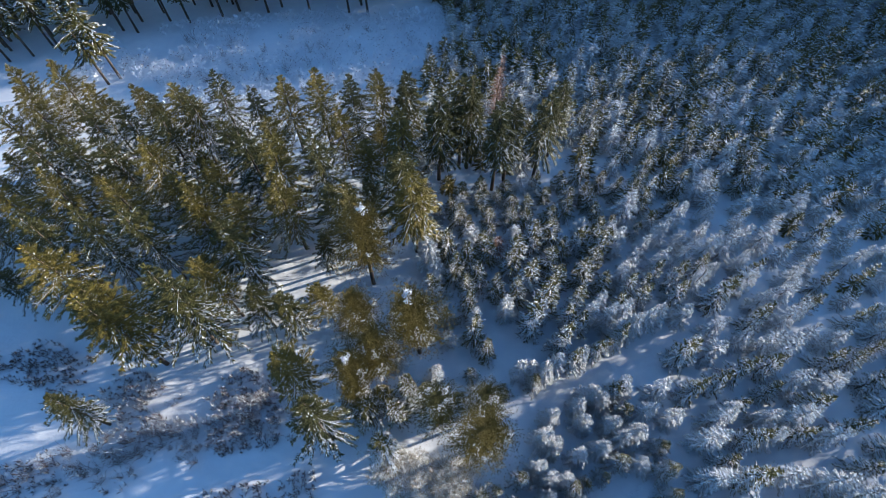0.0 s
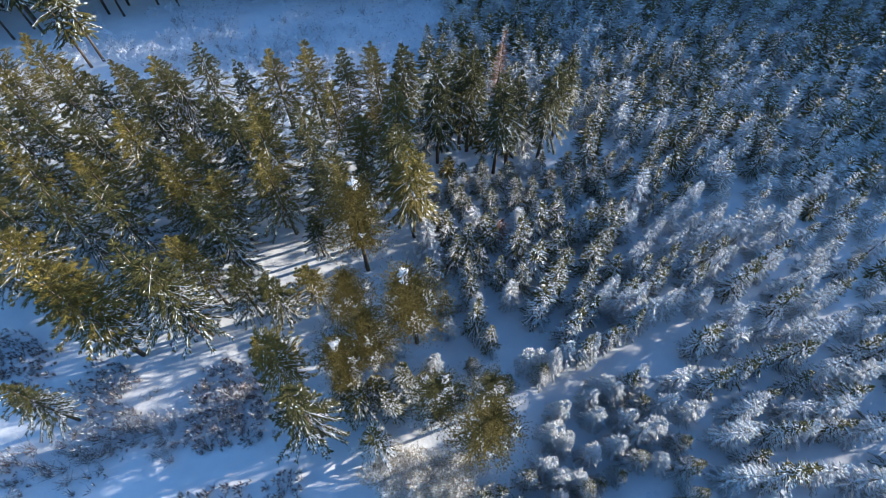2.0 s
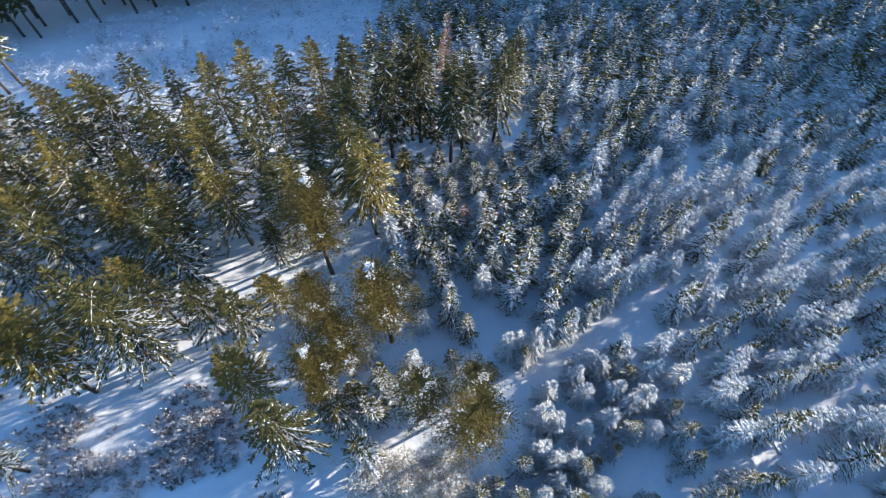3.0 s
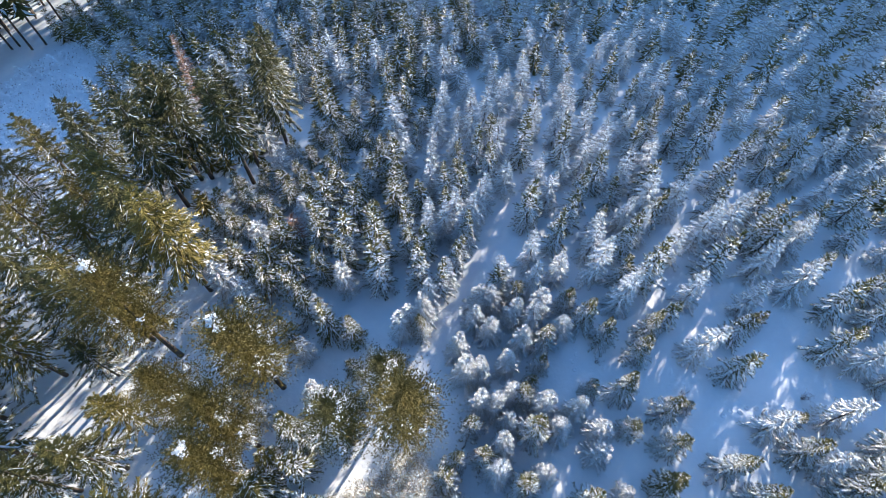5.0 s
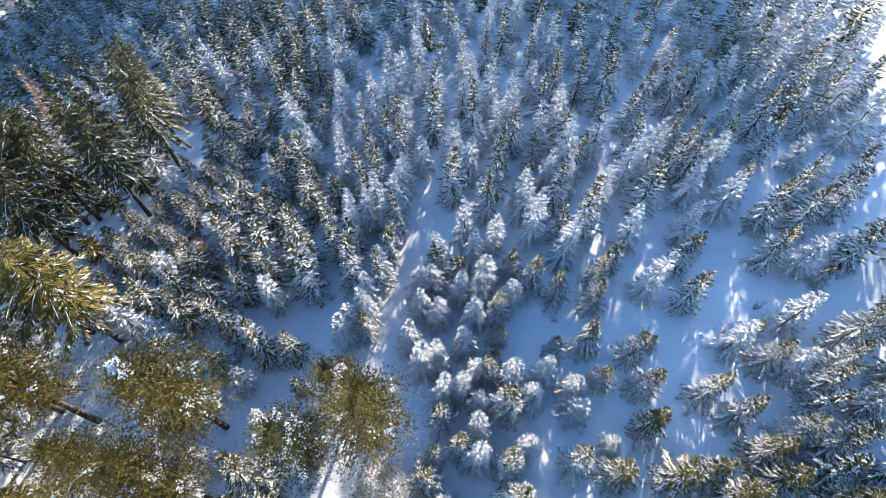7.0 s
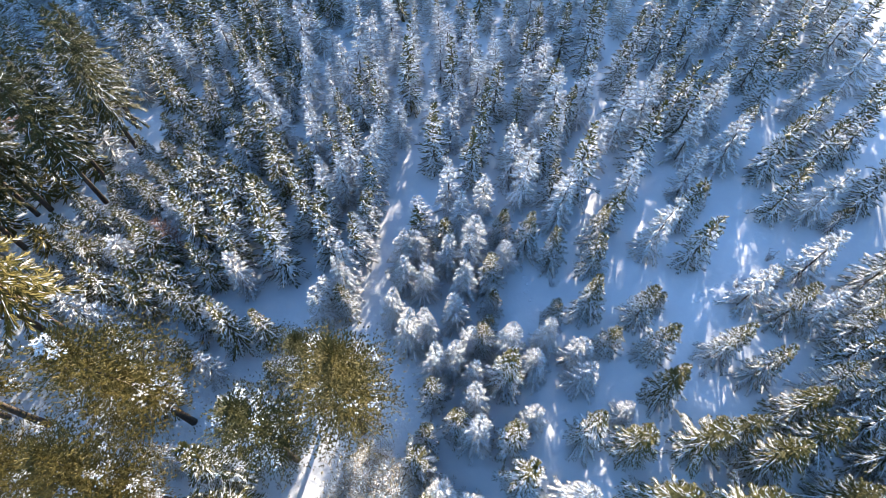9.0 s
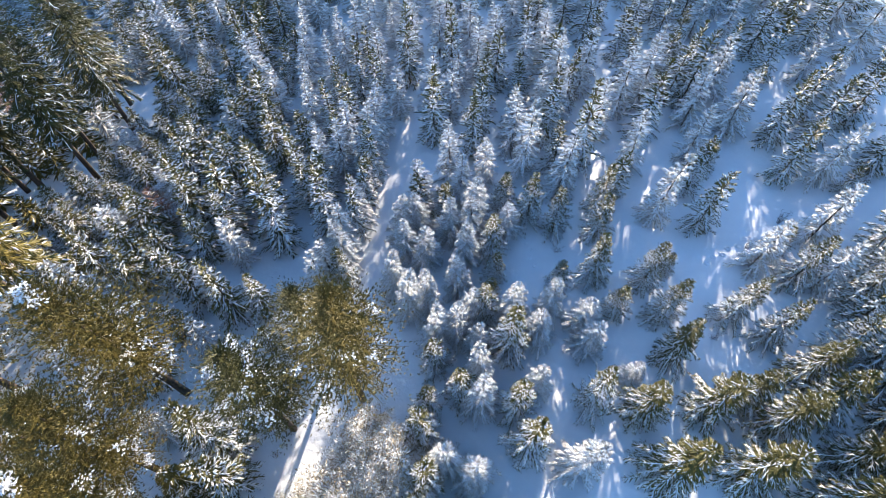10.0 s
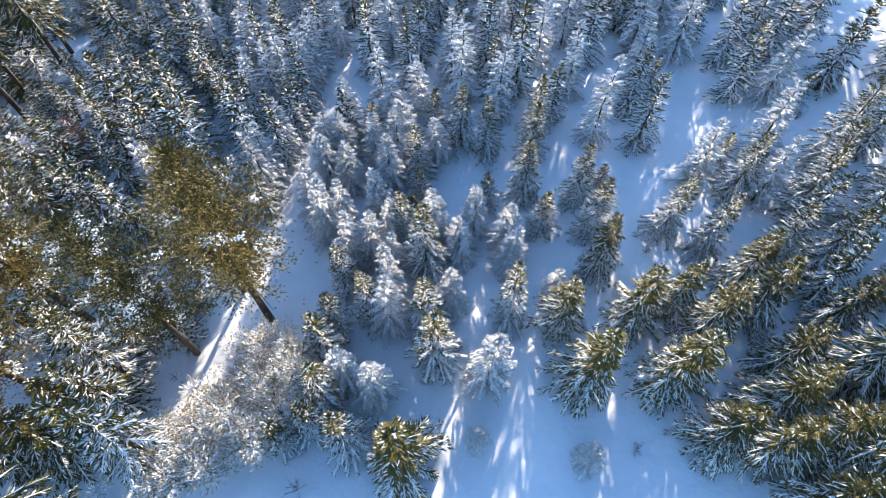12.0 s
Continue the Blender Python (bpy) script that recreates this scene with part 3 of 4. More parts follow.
for x, y, h in (
    (10.5, -6.3, 5.4), (12.2, -5.2, 2.8), (52.5, 18.6, 6.4), (23.3, 1.7, 5.2), (27.1, 5.1, 8.7), (15.9, -2.5, 4.1), 
    (33.4, 8.9, 6.1), (17.9, -0.4, 5.1), (50.2, 20.9, 6.4), (33.6, 10.4, 7.4), (30.7, 8.7, 6.3), (25.1, 5.3, 5.6),
    (41.9, 16.2, 6.4), (23.8, 4.9, 7), (26, 6.4, 5.2), (14.1, -1.2, 4.3), (9.7, -3.8, 6), (20.3, 3.6, 5.2), (35, 14.2, 6.4),
    (44.7, 20.9, 6.4), (6.1, -4.6, 6.0), (50.5, 26.3, 6.4), (14.1, 0.9, 4.5), (29.2, 11.9, 4.8), (20.4, 5.8, 5.4), (27.7, 11.2, 5.7),
    (26.4, 10.4, 6), (35, 17.1, 6.9),
):
    young_tree(x, y, h)

for x, y, h in (
    (33.1, 15.8, 6.9), (48.6, 29.1, 6.4), (8.9, -0.7, 4.5), (33.9, 18.2, 6.4), (37.1, 21, 7.8), (12.6, 2.8, 5.0),
    (16.4, 6.5, 5.2), (5.6, -1.9, 6.5), (10.3, 1.8, 6.6), (24.6, 13.1, 6.9), (7.2, -0.4, 5.9), (37.9, 24.3, 6.9), (13.1, 4.9, 3),
    (18.3, 9.2, 5.5), (17, 8.6, 5.1), (11.7, 4.3, 4.8), (20, 11.3, 5.1), (46.2, 33.2, 6.4), (14.9, 7.8, 5.2), (11.2, 5.2, 4.3),
    (9.4, 3.7, 4), (25.9, 17.9, 6), (8, 2.6, 5.2), (24.7, 17, 8.3), (16.2, 10, 5.2), (6.3, 1.5, 5.1), (34.5, 26, 6.9),
    (0.7, -3.3, 6.9), (35.5, 27.3, 6.9),
):
    young_tree(x, y, h)

for x, y, h in (
    (30.6, 23.8, 8.7), (9.6, 5.2, 4.6), (31, 24.6, 6.9), (45, 37.5, 6.4), (6.4, 2.8, 5.2), (39.3, 32.6, 6.4), (2.9, -0.2, 4.9),
    (17.2, 13.2, 5.2), (23.5, 19.2, 5.8), (8.7, 6, 5.1), (60.7, 54.4, 6.9), (21.4, 17.9, 6.1), (10.5, 7.9, 5.2), (31.9, 28.1, 4.3),
    (23.8, 20.7, 6.5), (7.1, 5.1, 5.1), (29.1, 26, 6.9), (45.5, 41.6, 6.4), (34.3, 31.2, 6.9), (48.4, 45.4, 6.9), (14.7, 13, 5.2),
    (26.5, 24.4, 6.9), (19.3, 17.6, 5.5), (0.2, -0.5, 5.6), (4.7, 4, 4.5), (9.5, 8.8, 6.1), (10.5, 10.8, 5.6), (3.1, 3.5, 5.1),
    (28.8, 29.9, 6.4), (1.1, 1.9, 5.6),
):
    young_tree(x, y, h)

for x, y, h in (
    (19, 20.3, 5.7), (31.1, 32.8, 6.4), (40.7, 42.8, 6.4), (22.1, 23.9, 7.4), (19.5, 21.7, 6.9), (13.4, 15.5, 5.1), (42.6, 46.2, 6.9),
    (24.7, 27.5, 6.4), (25.7, 29.2, 6.4), (19.5, 23.2, 6), (18, 21.6, 6.3), (1.3, 3.7, 5.6), (10.1, 13.3, 5.1), (21.1, 25.3, 7.4),
    (41.5, 47.6, 6.4), (40.1, 47.6, 6.9), (29.8, 36.4, 6.4), (34.4, 41.8, 6.4), (26.9, 33.6, 6.4), (16.4, 22.1, 5.9),
    (17.5, 23.4, 5.8), (9.3, 14.3, 5.2), (20.9, 27.4, 6.3), (15, 20.8, 6.1), (-0.5, 3.5, 5.1), (1.2, 6, 5.2), (18.7, 26.2, 5.5),
    (0.1, 4.8, 5.6), (9.2, 15.6, 5.4), (31.8, 42.1, 6.4),
):
    young_tree(x, y, h)

for x, y, h in (
    (37.9, 49.3, 6.4), (13.9, 21.8, 6.2), (52.7, 68.3, 6.9), (8.2, 15.6, 5.6), (-2.2, 3.5, 5.6), (21.2, 32.2, 6.4), (1, 7.8, 5.2),
    (35, 49.4, 6.4), (26.2, 39.2, 6.4), (16.5, 27.3, 6.4), (17.8, 29.4, 6.4), (20.7, 33.5, 6.3), (23.7, 37.9, 6.9), (-2, 5.7, 5.6),
    (25.9, 41.3, 6.9), (9.8, 21.1, 10.4), (10.8, 22.4, 6.2), (24.6, 40.2, 6.4), (19.1, 33.4, 6.4), (11.5, 23.6, 9), (27.8, 45, 6.9),
    (13.2, 26.9, 6.3), (19.6, 35.4, 6.3), (-2.2, 7, 5.1), (16.9, 32.6, 6.4), (29.9, 50.3, 6.4), (-4.4, 4.6, 5.6), (44.8, 71.5, 6.9),
    (20, 37.9, 6.4), (37.2, 61.3, 6.4),
):
    young_tree(x, y, h)

for x, y, h in (
    (17.9, 35.2, 9.4), (-0.2, 11.4, 5.1), (19.8, 39.9, 8.9), (26.3, 49.2, 6.9), (21.7, 43.7, 6.4), (9.9, 27, 8), (32.2, 58.9, 6.4),
    (19.4, 41.4, 6.9), (36.6, 66.5, 6.9), (-5.6, 5.4, 5.6), (13.5, 33.9, 6.4), (17, 40.9, 6.4), (19.1, 44.9, 7.6), (11.1, 32.9, 7.8),
    (-1.7, 13.4, 5.1), (3.6, 21.8, 5.8), (8.2, 29.2, 6.3), (22.4, 53.9, 6.4), (28.4, 64.1, 6.4), (3, 23.2, 6.4), (-5.5, 9.5, 5.6),
    (10.7, 36.6, 6.4), (21.9, 57.5, 6.4), (-6.9, 9.1, 5.8), (30.7, 73.1, 6.4), (24.2, 62.6, 6.9),
    (5.4, 31.2, 6.4), (9.4, 39.5, 5.1),
):
    young_tree(x, y, h)

for x, y, h in (
    (5.1, 32.5, 5.1), (6, 34.5, 6.3), (-6.7, 11.9, 5.9), (28.8, 77.7, 6.4), (0.7, 31.9, 6.6), (2.1, 37.7, 6.4), (24.6, 87.4, 6.4),
    (-1.7, 30.9, 6.4), (2.4, 40.8, 3), (17.3, 77.2, 6.4), (18.9, 85.4, 6.4), (20.2, 93.8, 6.4), (13.3, 81.1, 6.9), (14.6, 87.8, 6.4),
):
    young_tree(x, y, h)
rng = random.Random(52)
for k in range(10):  # a close row along the track's northern edge
    x = 10.3 + 1.45 * k + rng.uniform(-0.3, 0.3)
    young_tree(x, 0.476 * x + 10.3 + rng.uniform(-0.25, 0.35), rng.uniform(4.6, 7.2))
young_tree(12.6, 18.6, 8.4)
# three trees added south of the track to break up the sunbeam along it
young_tree(13.4, 11.9, 5.0)
young_tree(18.2, 13.7, 5.4)
young_tree(15.8, 12.4, 4.6)
for x, y, h in ((-7.4, 11.6, 6.8), (-8.9, 12.9, 6.2), (-6.0, 13.0, 5.6)):
    plant("green_spruce", BROAD_GREEN[int(h * 10) % 4], x, y, h, 6.2, "dark spruce with snowy fanned boughs under the tall pines", "green spruces", 1.1)
    PLANTED.append((x, y, 1.6))
for x, y, h in ((3.4, -5.7, 2.6), (5.2, -10.3, 2.7), (2.4, -0.4, 2.6)):
    plant("young_spruce", FINE_FROSTED[int(h * 10 + x) % 5], x, y, h, 4.2, "small spruce thickly coated with frost and snow", "young spruces", 1.15)
    PLANTED.append((x, y, 1.0))
for x, y, h in ((1.6, 6.5, 3.1), (-0.3, 6.3, 2.8), (0.6, 5.6, 3.0), (2.5, 6.0, 2.6), (-1.7, 6.5, 2.9), (-0.9, 5.2, 2.7)):
    plant("frosted_bush", BUSHES[int(h * 10) % 4], x, y, h, 3.0, "dense pale-golden bush thickly covered with rime", "frosted bushes")
    PLANTED.append((x, y, 1.0))
for _ in range(160):  # the thicket where the track leaves the stand
    x, y = rng.uniform(-6.5, 3.0), rng.uniform(1.0, 8.0)
    if all((x - a) ** 2 + (y - b) ** 2 > 1.15 ** 2 for a, b, r in PLANTED) and y > 0.6 - 0.9 * x:
        young_tree(x, y, rng.uniform(3.6, 5.0))

rng = random.Random(14)
STAND = [(-60, 60), (-50, 57), (-36, 53), (-20, 54), (-7, 54), (-4, 44), (-5, 30), (-6, 22), (-12, 20), (-20, 20), (-32, 19.5), (-44, 22), (-60, 30)]
for _ in range(900):  # the rest of the tall stand
    x, y = rng.uniform(-60, -2), rng.uniform(17, 60)
    if inside(x, y, STAND) and all((x - a) ** 2 + (y - b) ** 2 > 3.9 ** 2 for a, b, r in PLANTED):
        tall_tree(x, y, rng.choice((rng.uniform(8, 11), rng.uniform(12, 16), rng.uniform(13, 16.5))))

plant("larch_sapling", SMALL_LARCH[0], 6.8, 32.0, 4.7, 4, "small rust-coloured larch among frosted spruces", "larches")
PLANTED.append((6.8, 32.0, 1.6))


# ---- shrubs ----
def shrub_meshes(rng, stems, high, wide, frost):
    """Bare stems fanning out from one root, each with side twigs, and the frost on them."""
    wood, rime = Builder(), Builder()
    for _ in range(stems):
        a, lean = rng.uniform(0, 6.28), rng.uniform(0.1, 1.0) * wide
        tall = high * rng.uniform(0.6, 1.1)
        foot = Vector((math.cos(a), math.sin(a), 0)) * rng.uniform(0, 0.25 * wide)
        tip = foot + Vector((math.cos(a) * lean, math.sin(a) * lean, tall))
        mid = foot * 0.5 + tip * 0.5 + Vector((0, 0, 0.1 * tall))
        wood.stem([foot, mid, tip], [0.016, 0.011, 0.004], 3)
        for i in range(7):
            p = mid.lerp(tip, rng.random()) if i % 2 else foot.lerp(mid, rng.uniform(0.4, 1))
            way = Vector((rng.uniform(-1, 1), rng.uniform(-1, 1), rng.uniform(0.1, 0.9))).normalized()
            cross = way.cross(UP).normalized()
            ln = rng.uniform(0.2, 0.5) * high * 0.6
            wood.spike(p, way, cross, ln, 0.02)
            if rng.random() < frost:
                rime.spike(p + UP * 0.025, way, cross, ln, 0.03)
    return wood.done("shrub_wood", TWIG), rime.done("shrub_rime", SNOW)


rng = random.Random(31)
SHRUBS = [shrub_meshes(rng, 15, rng.uniform(1.3, 2.0), rng.uniform(0.8, 1.2), 0.4) for _ in range(4)]
FROST_SHRUBS = [shrub_meshes(rng, 14, rng.uniform(1.3, 2.1), rng.uniform(0.7, 1.1), 0.95) for _ in range(4)]


def shrub(x, y, h, kinds, label):
    root = new("shrub")
    r = random.Random(int(x * 977 + y * 31))
    root.matrix_basis = Matrix.Translation((x, y, ground_z(x, y) - 0.03)) @ Matrix.Rotation(r.uniform(0, 6.28), 4, "Z") @ Matrix.Scale(h, 4)
    for part_name, me in zip(("wood", "rime"), kinds[r.randrange(len(kinds))]):
        part = new(part_name, me)
        part.parent = root
        part["kind"] = "stuff"
    tagged(root, label, "shrub", "shrubs")


rng = random.Random(77)
for i in range(110):  # the brushwood along the western lane
    x = rng.uniform(-46, -17)
    shrub(x, 4.0 + 0.32 * (x + 43) + rng.gauss(0, 1.3), rng.uniform(0.7, 1.1), SHRUBS, "low thicket of bare brown twigs in snow")
for i in range(60):  # looser brushwood north of it
    x, y = rng.uniform(-36, -15), rng.uniform(7.5, 15)
    if from_line(x, y, TRACK)[0] > 1.6:
        shrub(x, y, rng.uniform(0.5, 0.95), SHRUBS + FROST_SHRUBS[:2], "bare shrub dusted with snow")
for i in range(80):  # frosted growth in the northern clearing
    x = rng.uniform(-52, 3)
    y = 62 + (x + 50) * 0.12 + rng.uniform(0, 27) if x < -12 else rng.uniform(54, 92)
    shrub(x, y, rng.uniform(0.7, 1.35), FROST_SHRUBS, "frosted bare shrub in the snowy clearing")


for x, y in ((21.5, -3.6), (24.6, -8.2), (27.8, -9.4), (18.8, 2.6), (23.4, -10.4), (31.5, -12.8), (6.7, -11.9), (17.2, -8.4), (-2.2, 10.4), (-2.7, 0.4)):
    shrub(x, y, rng.uniform(0.35, 0.6), SHRUBS, "thin bare sapling sticking out of the snow")


def undergrowth(name, places, wood_share, label, heads=False):
    """Low twiggy growth, far too much to count: fans of twigs, or round heads of them, and the rime on them."""
    wood, rime = Builder(), Builder()
    for x, y, h in places:
        z = ground_z(x, y)
        if heads:
            for _ in range(26):
                way = Vector((rng.gauss(0, 1), rng.gauss(0, 1), rng.uniform(-0.2, 1.4))).normalized()
                p = Vector((x, y, z + 0.45 * h)) + Vector((way.x * 0.36, way.y * 0.36, way.z * 0.5)) * (h * rng.uniform(0.2, 1.0))
                cross = way.cross(Vector((rng.uniform(-1, 1), rng.uniform(-1, 1), 1))).normalized()
                (wood if rng.random() < wood_share else rime).kite(p, way, cross, DOWN, rng.uniform(0.22, 0.42), rng.uniform(0.05, 0.10), 0.3)
            continue
        for _ in range(24):
            a, lean = rng.uniform(0, 6.28), rng.uniform(0.1, 0.9)
            way = Vector((math.cos(a) * lean, math.sin(a) * lean, 1)).normalized()
            p = Vector((x, y, z)) + Vector((way.x, way.y, 0)) * rng.uniform(0, 0.6 * h) + UP * rng.uniform(0, 0.5) * h
            cross = Vector((-math.sin(a), math.cos(a), rng.uniform(-0.6, 0.6))).normalized()
            (wood if rng.random() < wood_share else rime).spike(p, way, cross, h * rng.uniform(0.35, 0.75), 0.03 + 0.012 * h)
    root = tagged(new(name), label, "undergrowth", kind="stuff")
    for part_name, store, mat in (("twigs", wood, TWIG), ("rime", rime, SNOW)):
        part = new(part_name, store.done(part_name, mat))
        part.parent = root
        part["kind"] = "stuff"


places = []
while len(places) < 2400:
    x, y = rng.uniform(-70, 2), rng.uniform(50, 98)
    if inside(x, y, NORTH_CLEARING) and noise.noise((x * 0.09, y * 0.09, 3.3)) > -0.2 + 0.4 * rng.random() - 0.3 * (x > -30):
        places.append((x, y, rng.uniform(0.7, 2.0)))
undergrowth("frosted_undergrowth", places, 0.05, "frosted bushes and tall stalks covering the snowy clearing", True)
places = []
while len(places) < 2600:
    x, y = rng.uniform(-70, -12), rng.uniform(2, 26)
    if inside(x, y, WEST_CLEARING) and from_line(x, y, TRACK)[0] > 1.5 and noise.noise((x * 0.13, y * 0.13, 6.1)) > -0.12 + 0.25 * rng.random():
        places.append((x, y, rng.uniform(0.3, 0.85)))
undergrowth("bare_undergrowth", places, 0.6, "thin purple-brown brush poking through the snow")


def trail(points, gap):
    """Footprints along a line: small bowls with a raised rim, joined as one trail."""
    prints = Builder()
    left = 1
    for (ax, ay), (bx, by) in zip(points, points[1:]):
        n = int(math.hypot(bx - ax, by - ay) / gap)
        for i in range(n):
            k = i / n
            left = -left
            x = ax + (bx - ax) * k - (by - ay) / math.hypot(bx - ax, by - ay) * 0.11 * left
            y = ay + (by - ay) * k + (bx - ax) / math.hypot(bx - ax, by - ay) * 0.11 * left
            z = ground_z(x, y)
            m = len(prints.verts)
            for r, up in ((0.26, -0.05), (0.17, 0.06), (0.10, 0.012)):
                for s in range(8):
                    prints.verts.append(Vector((x + r * math.cos(0.785 * s), y + r * math.sin(0.785 * s), z + up)))
            prints.verts.append(Vector((x, y, z + 0.008)))
            for ring in (0, 8):
                prints.faces += [(m + ring + s, m + ring + (s + 1) % 8, m + ring + 8 + (s + 1) % 8, m + ring + 8 + s) for s in range(8)]
            prints.faces += [(m + 16 + s, m + 16 + (s + 1) % 8, m + 24) for s in range(8)]
    tagged(new("footprint_trail", prints.done("footprint_trail", GROUND_SNOW, True)), "line of footprints pressed into fresh snow", "footprints", kind="stuff")


trail([(17.0, 3.4), (18.6, 4.6), (19.2, 6.4)], 0.55)
trail([(22.5, -6.4), (25.4, -8.0), (27.2, -10.6), (30.6, -13.4)], 0.6)

# ---- the woods beyond, too many trees to count ----
def blocked(x, y, gap):
    if any(inside(x, y, c) for c in CLEARINGS) or from_line(x, y, TRACK)[0] < 2.0:
        return True
    return any((x - a) ** 2 + (y - b) ** 2 < (r * 0.8 + gap) ** 2 for a, b, r in PLANTED)


def low_tree(green, tips, white, x, y, h, reach, foot, levels, per_level, load, r, broad=0.16, green_from=0.72, twigs=2):
    """A simpler conifer written into the joined meshes of the far woods: whorls of boughs, each one frond with side fingers."""
    z0 = ground_z(x, y)
    bend_x, bend_y = r.uniform(-0.25, 0.25), r.uniform(-0.25, 0.25)
    for lv in range(levels):
        k = min(1, max(0, (lv + r.uniform(-0.3, 0.3)) / (levels - 1)))
        size = reach * (1 - k) ** 0.8 * min(1, 0.75 + 1.6 * k) * r.uniform(0.85, 1.1) + 0.12
        store = tips if k > green_from else green
        root = Vector((x + bend_x * k, y + bend_y * k, z0 + h * (foot + (0.96 - foot) * k)))
        turn = r.uniform(0, 6.28)
        for b in range(per_level):
            az = turn + 6.283 * (b + r.uniform(-0.4, 0.4)) / per_level
            out, side = Vector((math.cos(az), math.sin(az), 0)), Vector((-math.sin(az), math.cos(az), 0))
            rise = 0.75 * k - 0.38 + r.uniform(-0.12, 0.12)
            ln = size * r.uniform(0.7, 1.15)
            way = (out + UP * rise).normalized()
            snowy = load if k < green_from else load * 0.55
            store.kite(root, way, side, DOWN, ln * 1.08, broad * (0.5 + 0.5 * ln), 0.6)
            if r.random() < snowy:
                white.kite(root + way * (ln * 0.15) + UP * 0.07, way, side, DOWN, ln * 0.86, broad * 0.55 * (0.5 + 0.5 * ln), 0.5)
            for turn_side in (-1, 1, -1, 1)[:twigs]:
                p = root + way * (ln * r.uniform(0.25, 0.75))
                twig = (way + side * (turn_side * r.uniform(0.5, 0.9)) + UP * r.uniform(-0.2, 0.15)).normalized()
                cross = twig.cross(UP).normalized()
                short = ln * r.uniform(0.35, 0.5)
                store.kite(p, twig, cross, DOWN, short * 1.1, broad * 0.55, 0.6)
                if r.random() < snowy:
                    white.kite(p + UP * 0.06, twig, cross, DOWN, short, broad * 0.45, 0.5)


green, tips, white = Builder(), Builder(), Builder()
rng = random.Random(8)
cells = {}
singles = 0
for _ in range(26000):
    x, y = rng.uniform(-12, 99), rng.uniform(-34, 108)
    if (x < -3 and y > 22) or (x < -6 and y < 20) or y < -0.55 * x - 14 and y > -12:
        continue
    if -13 < y < -3 and x < 48 or x < 8 and y < 10 or y < -34:
        continue
    away = math.hypot(x - 10, y - 5)
    space = 2.2 if x < 14 and y > 18 else 2.6 if away < 13 else 2.7 if away < 50 else 2.35
    key = (int(x // 3.2), int(y // 3.2))
    if any((x - a) ** 2 + (y - b) ** 2 < space * space for i in (-1, 0, 1) for j in (-1, 0, 1) for a, b in cells.get((key[0] + i, key[1] + j), ())):
        continue
    if blocked(x, y, 0.45):
        continue
    cells.setdefault(key, []).append((x, y))
    kind = rng.random() + (0.3 if x < 20 and y > 18 or x > 60 else 0.24 if x < 9 or y > 45 else -0.1)
    load, base = (0.94, green) if kind < 0.6 else (0.75, green) if kind < 0.75 else (0.42, tips)
    if x > 48 or x < 21 and y > 20 or y > 38:
        load *= 0.8 if x > 54 else 0.65 if x < 21 and y > 26 else 0.92
    if away < 40 and singles < 460:
        singles += 1
        young_tree(x, y, rng.uniform(3.2, 5.0) if away < 13 else rng.uniform(4.8, 7.8) if y < 34 else rng.uniform(3.5, 5.0))
        continue
    if away < 50:
        low_tree(base, tips, white, x, y, rng.uniform(4.6, 7.2) * (0.62 if x < 22 and 34 < y < 44 else 1), rng.uniform(1.3, 1.7) * (1.3 if y > 36 else 1), 0.03, 12, 7, load, rng, 0.13)
    else:
        north = y > 36
        low_tree(base, tips, white, x, y, rng.uniform(4.0, 7.0) if north else rng.uniform(5.0, 8.0), rng.uniform(1.8, 2.6) if north else rng.uniform(1.4, 1.9), 0.03, 9 if north else 10, 7 if north else 6, load * 0.95, rng, 0.13, 0.72, 4 if y < 80 else 2)
woods = tagged(new("plantation"), "dense plantation of frosted young spruces stretching away", "woods", kind="stuff")
for part_name, store, mat in (("needles", green, YOUNG), ("green_tips", tips, OLIVE), ("snow", white, SNOW)):
    part = new(part_name, store.done(part_name, mat))
    part.parent = woods
    part["kind"] = "stuff"

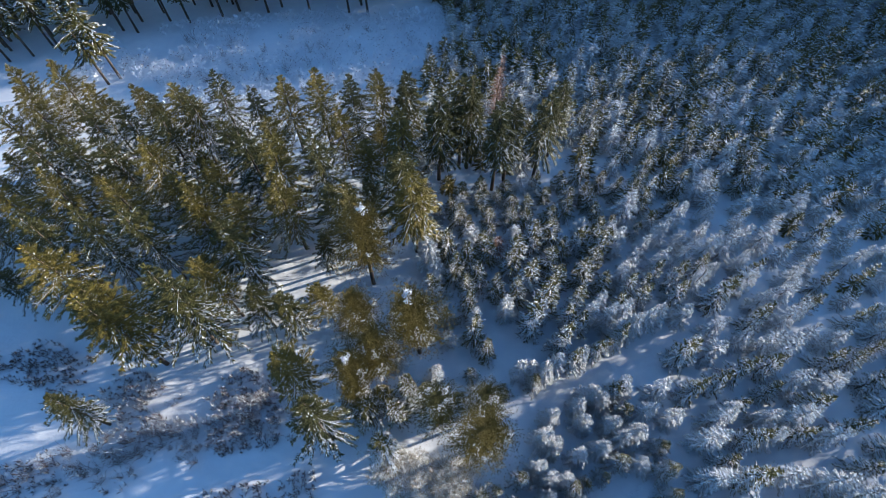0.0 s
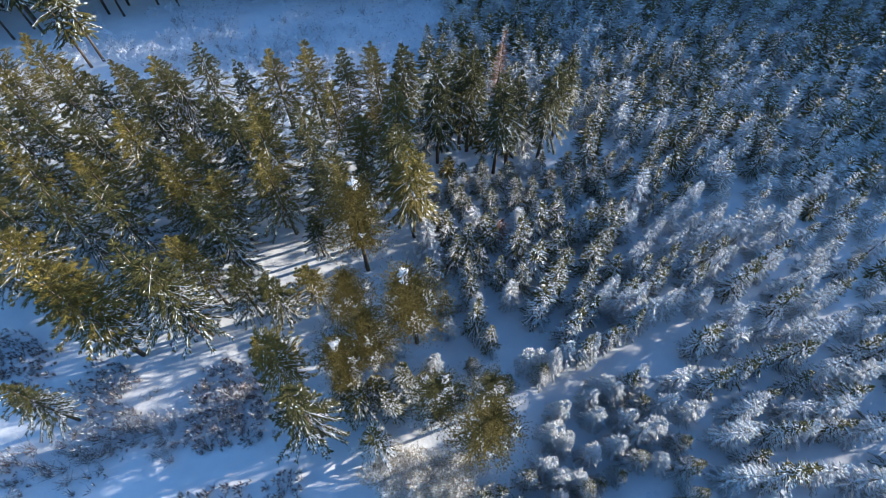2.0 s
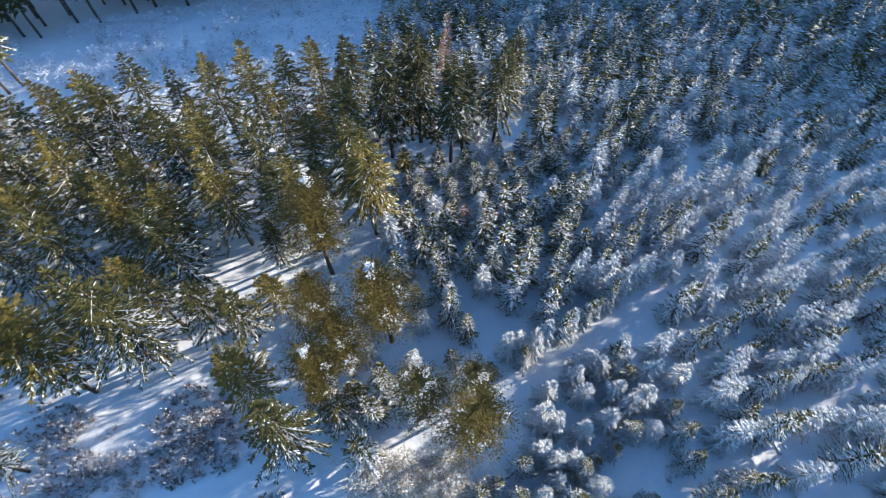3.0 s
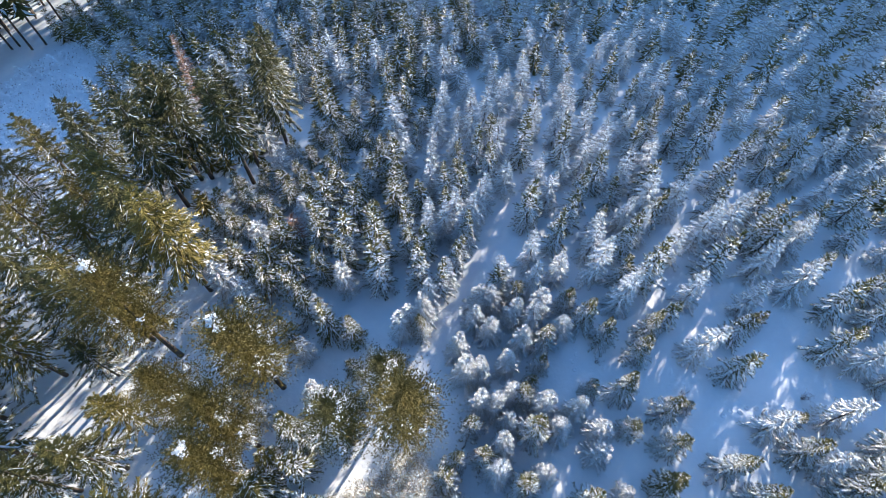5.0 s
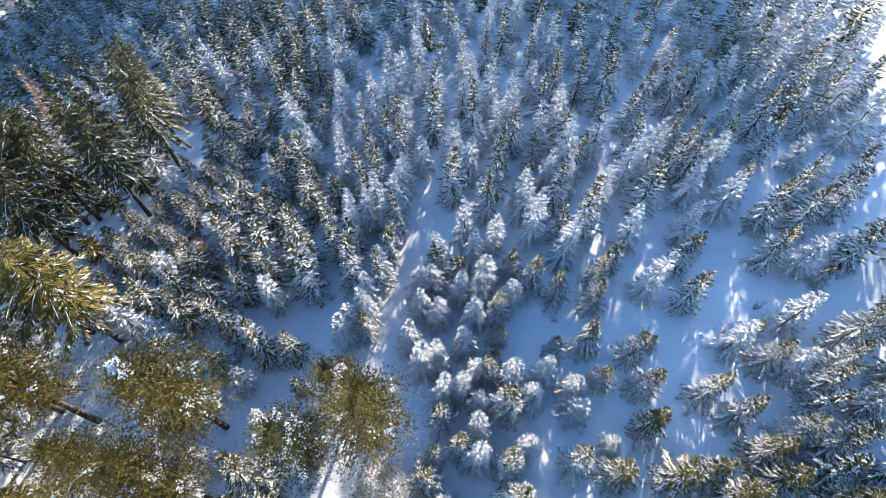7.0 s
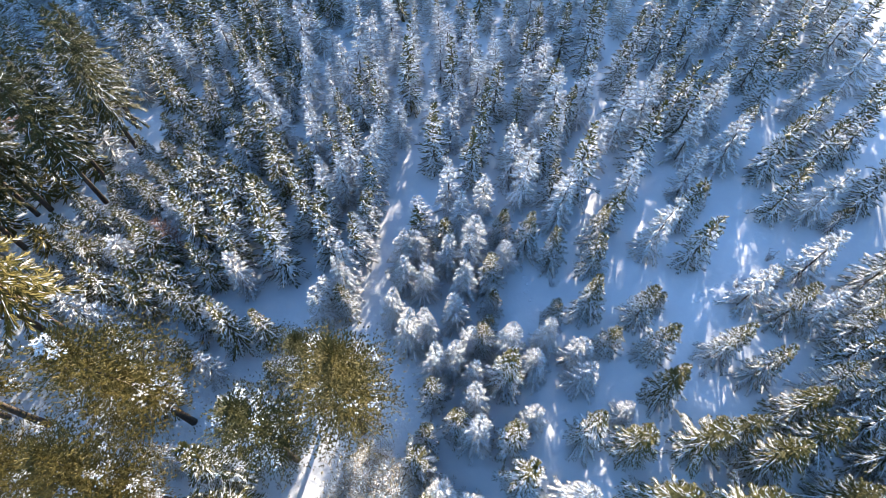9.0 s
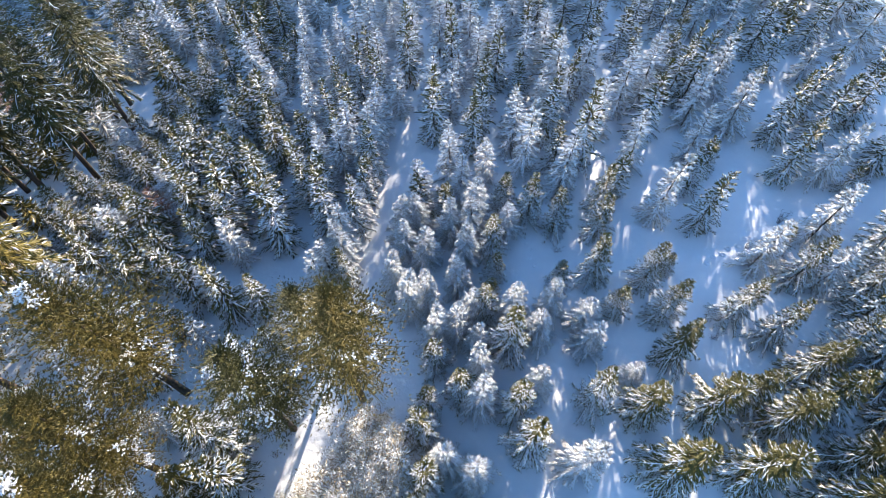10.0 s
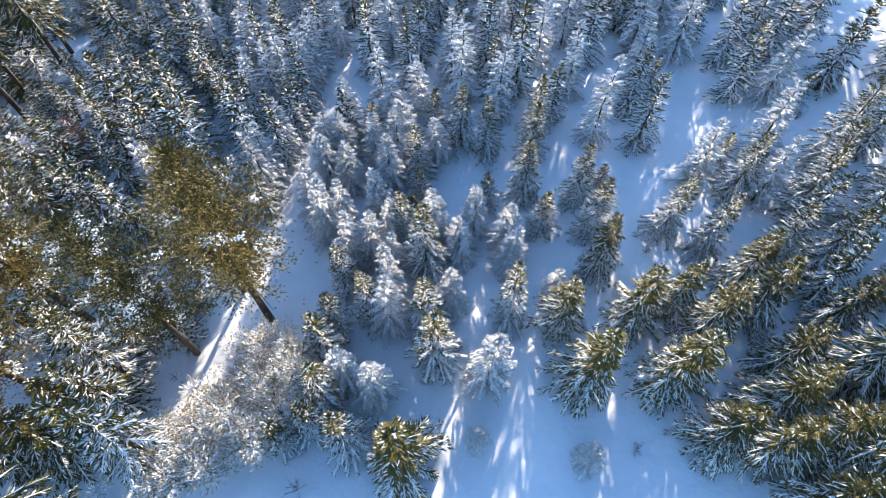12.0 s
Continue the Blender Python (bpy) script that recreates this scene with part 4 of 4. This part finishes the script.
# the tall wood beyond the northern clearing
rng = random.Random(21)
for x, y in ((-66.2, 92.2), (-68.5, 95.5), (-62.9, 91.4), (-57.8, 96.1), (-53.2, 95), (-46.9, 97.4), (-43.9, 99.7), (-37.5, 99), (-34.9, 101), (-28.7, 99.6), (-20, 98.2), (-17.7, 101.3), (-15.9, 97.3), (-60.5, 99.7), (-59.7, 74.7), (-61.2, 72.9), (-80.4, 83), (-78.6, 86.9), (-75.7, 84.9), (-86.2, 85.3)):
    tall_tree(x, y, rng.uniform(16, 18.5))
for _ in range(400):  # the rest of its edge
    x, y = rng.uniform(-104, -12), rng.uniform(80, 106)
    if inside(x, y, NORTH_CLEARING) or any((x - a) ** 2 + (y - c) ** 2 < 16 for a, c, r in PLANTED):
        continue
    tall_tree(x, y, rng.uniform(16, 19.5))

# its western run, joined, with unseen eastern woods added to shade clearing and plantation
green, tips, white, stems = Builder(), Builder(), Builder(), Builder()
for n in range(900):
    x, y = rng.uniform(-150, 15), rng.uniform(104, 145)
    # out of view to the north-east: blocks the low sun over the northern clearing
    if n < 330:
        x, y = rng.uniform(20, 150), 103 + rng.uniform(0, 18)
        y += max(0, 34 - x) * 1.2
    elif n < 430:
        x, y = rng.uniform(101, 140), rng.uniform(62, 118)
    # out of view to the east: keeps the sun off the plantation's far end
    elif n < 560:
        x, y = rng.uniform(94, 124), rng.uniform(8, 62)
        # nothing south of this line, so sun still reaches the eastern clearing
        y = max(y, 12 + 0.49 * (x - 94) + rng.uniform(0, 12))
    elif x < -60 and rng.random() < 0.6:
        x, y = x - 28, rng.uniform(80, 104)
    h = rng.uniform(23, 29) if y > 62 else rng.uniform(15, 20)
    low_tree(green, green, white, x, y, h, rng.uniform(2.5, 3.2), 0.28, 14, 6, 0.25, rng, 0.34)
    z = ground_z(x, y)
    stems.stem([(x, y, z - 0.3), (x, y, z + h * 0.5), (x, y, z + h * 0.95)], [0.2, 0.15, 0.03], 5)
tall_and_shading_woods = tagged(new("tall_and_shading_woods"), "tall dark spruce wood standing beyond the clearing, its unseen eastern runs added for shade", "woods", kind="stuff")
for part_name, store, mat in (("needles", green, DARK), ("snow", white, SNOW), ("trunks", stems, BARK)):
    part = new(part_name, store.done(part_name, mat))
    part.parent = tall_and_shading_woods
    part["kind"] = "stuff"
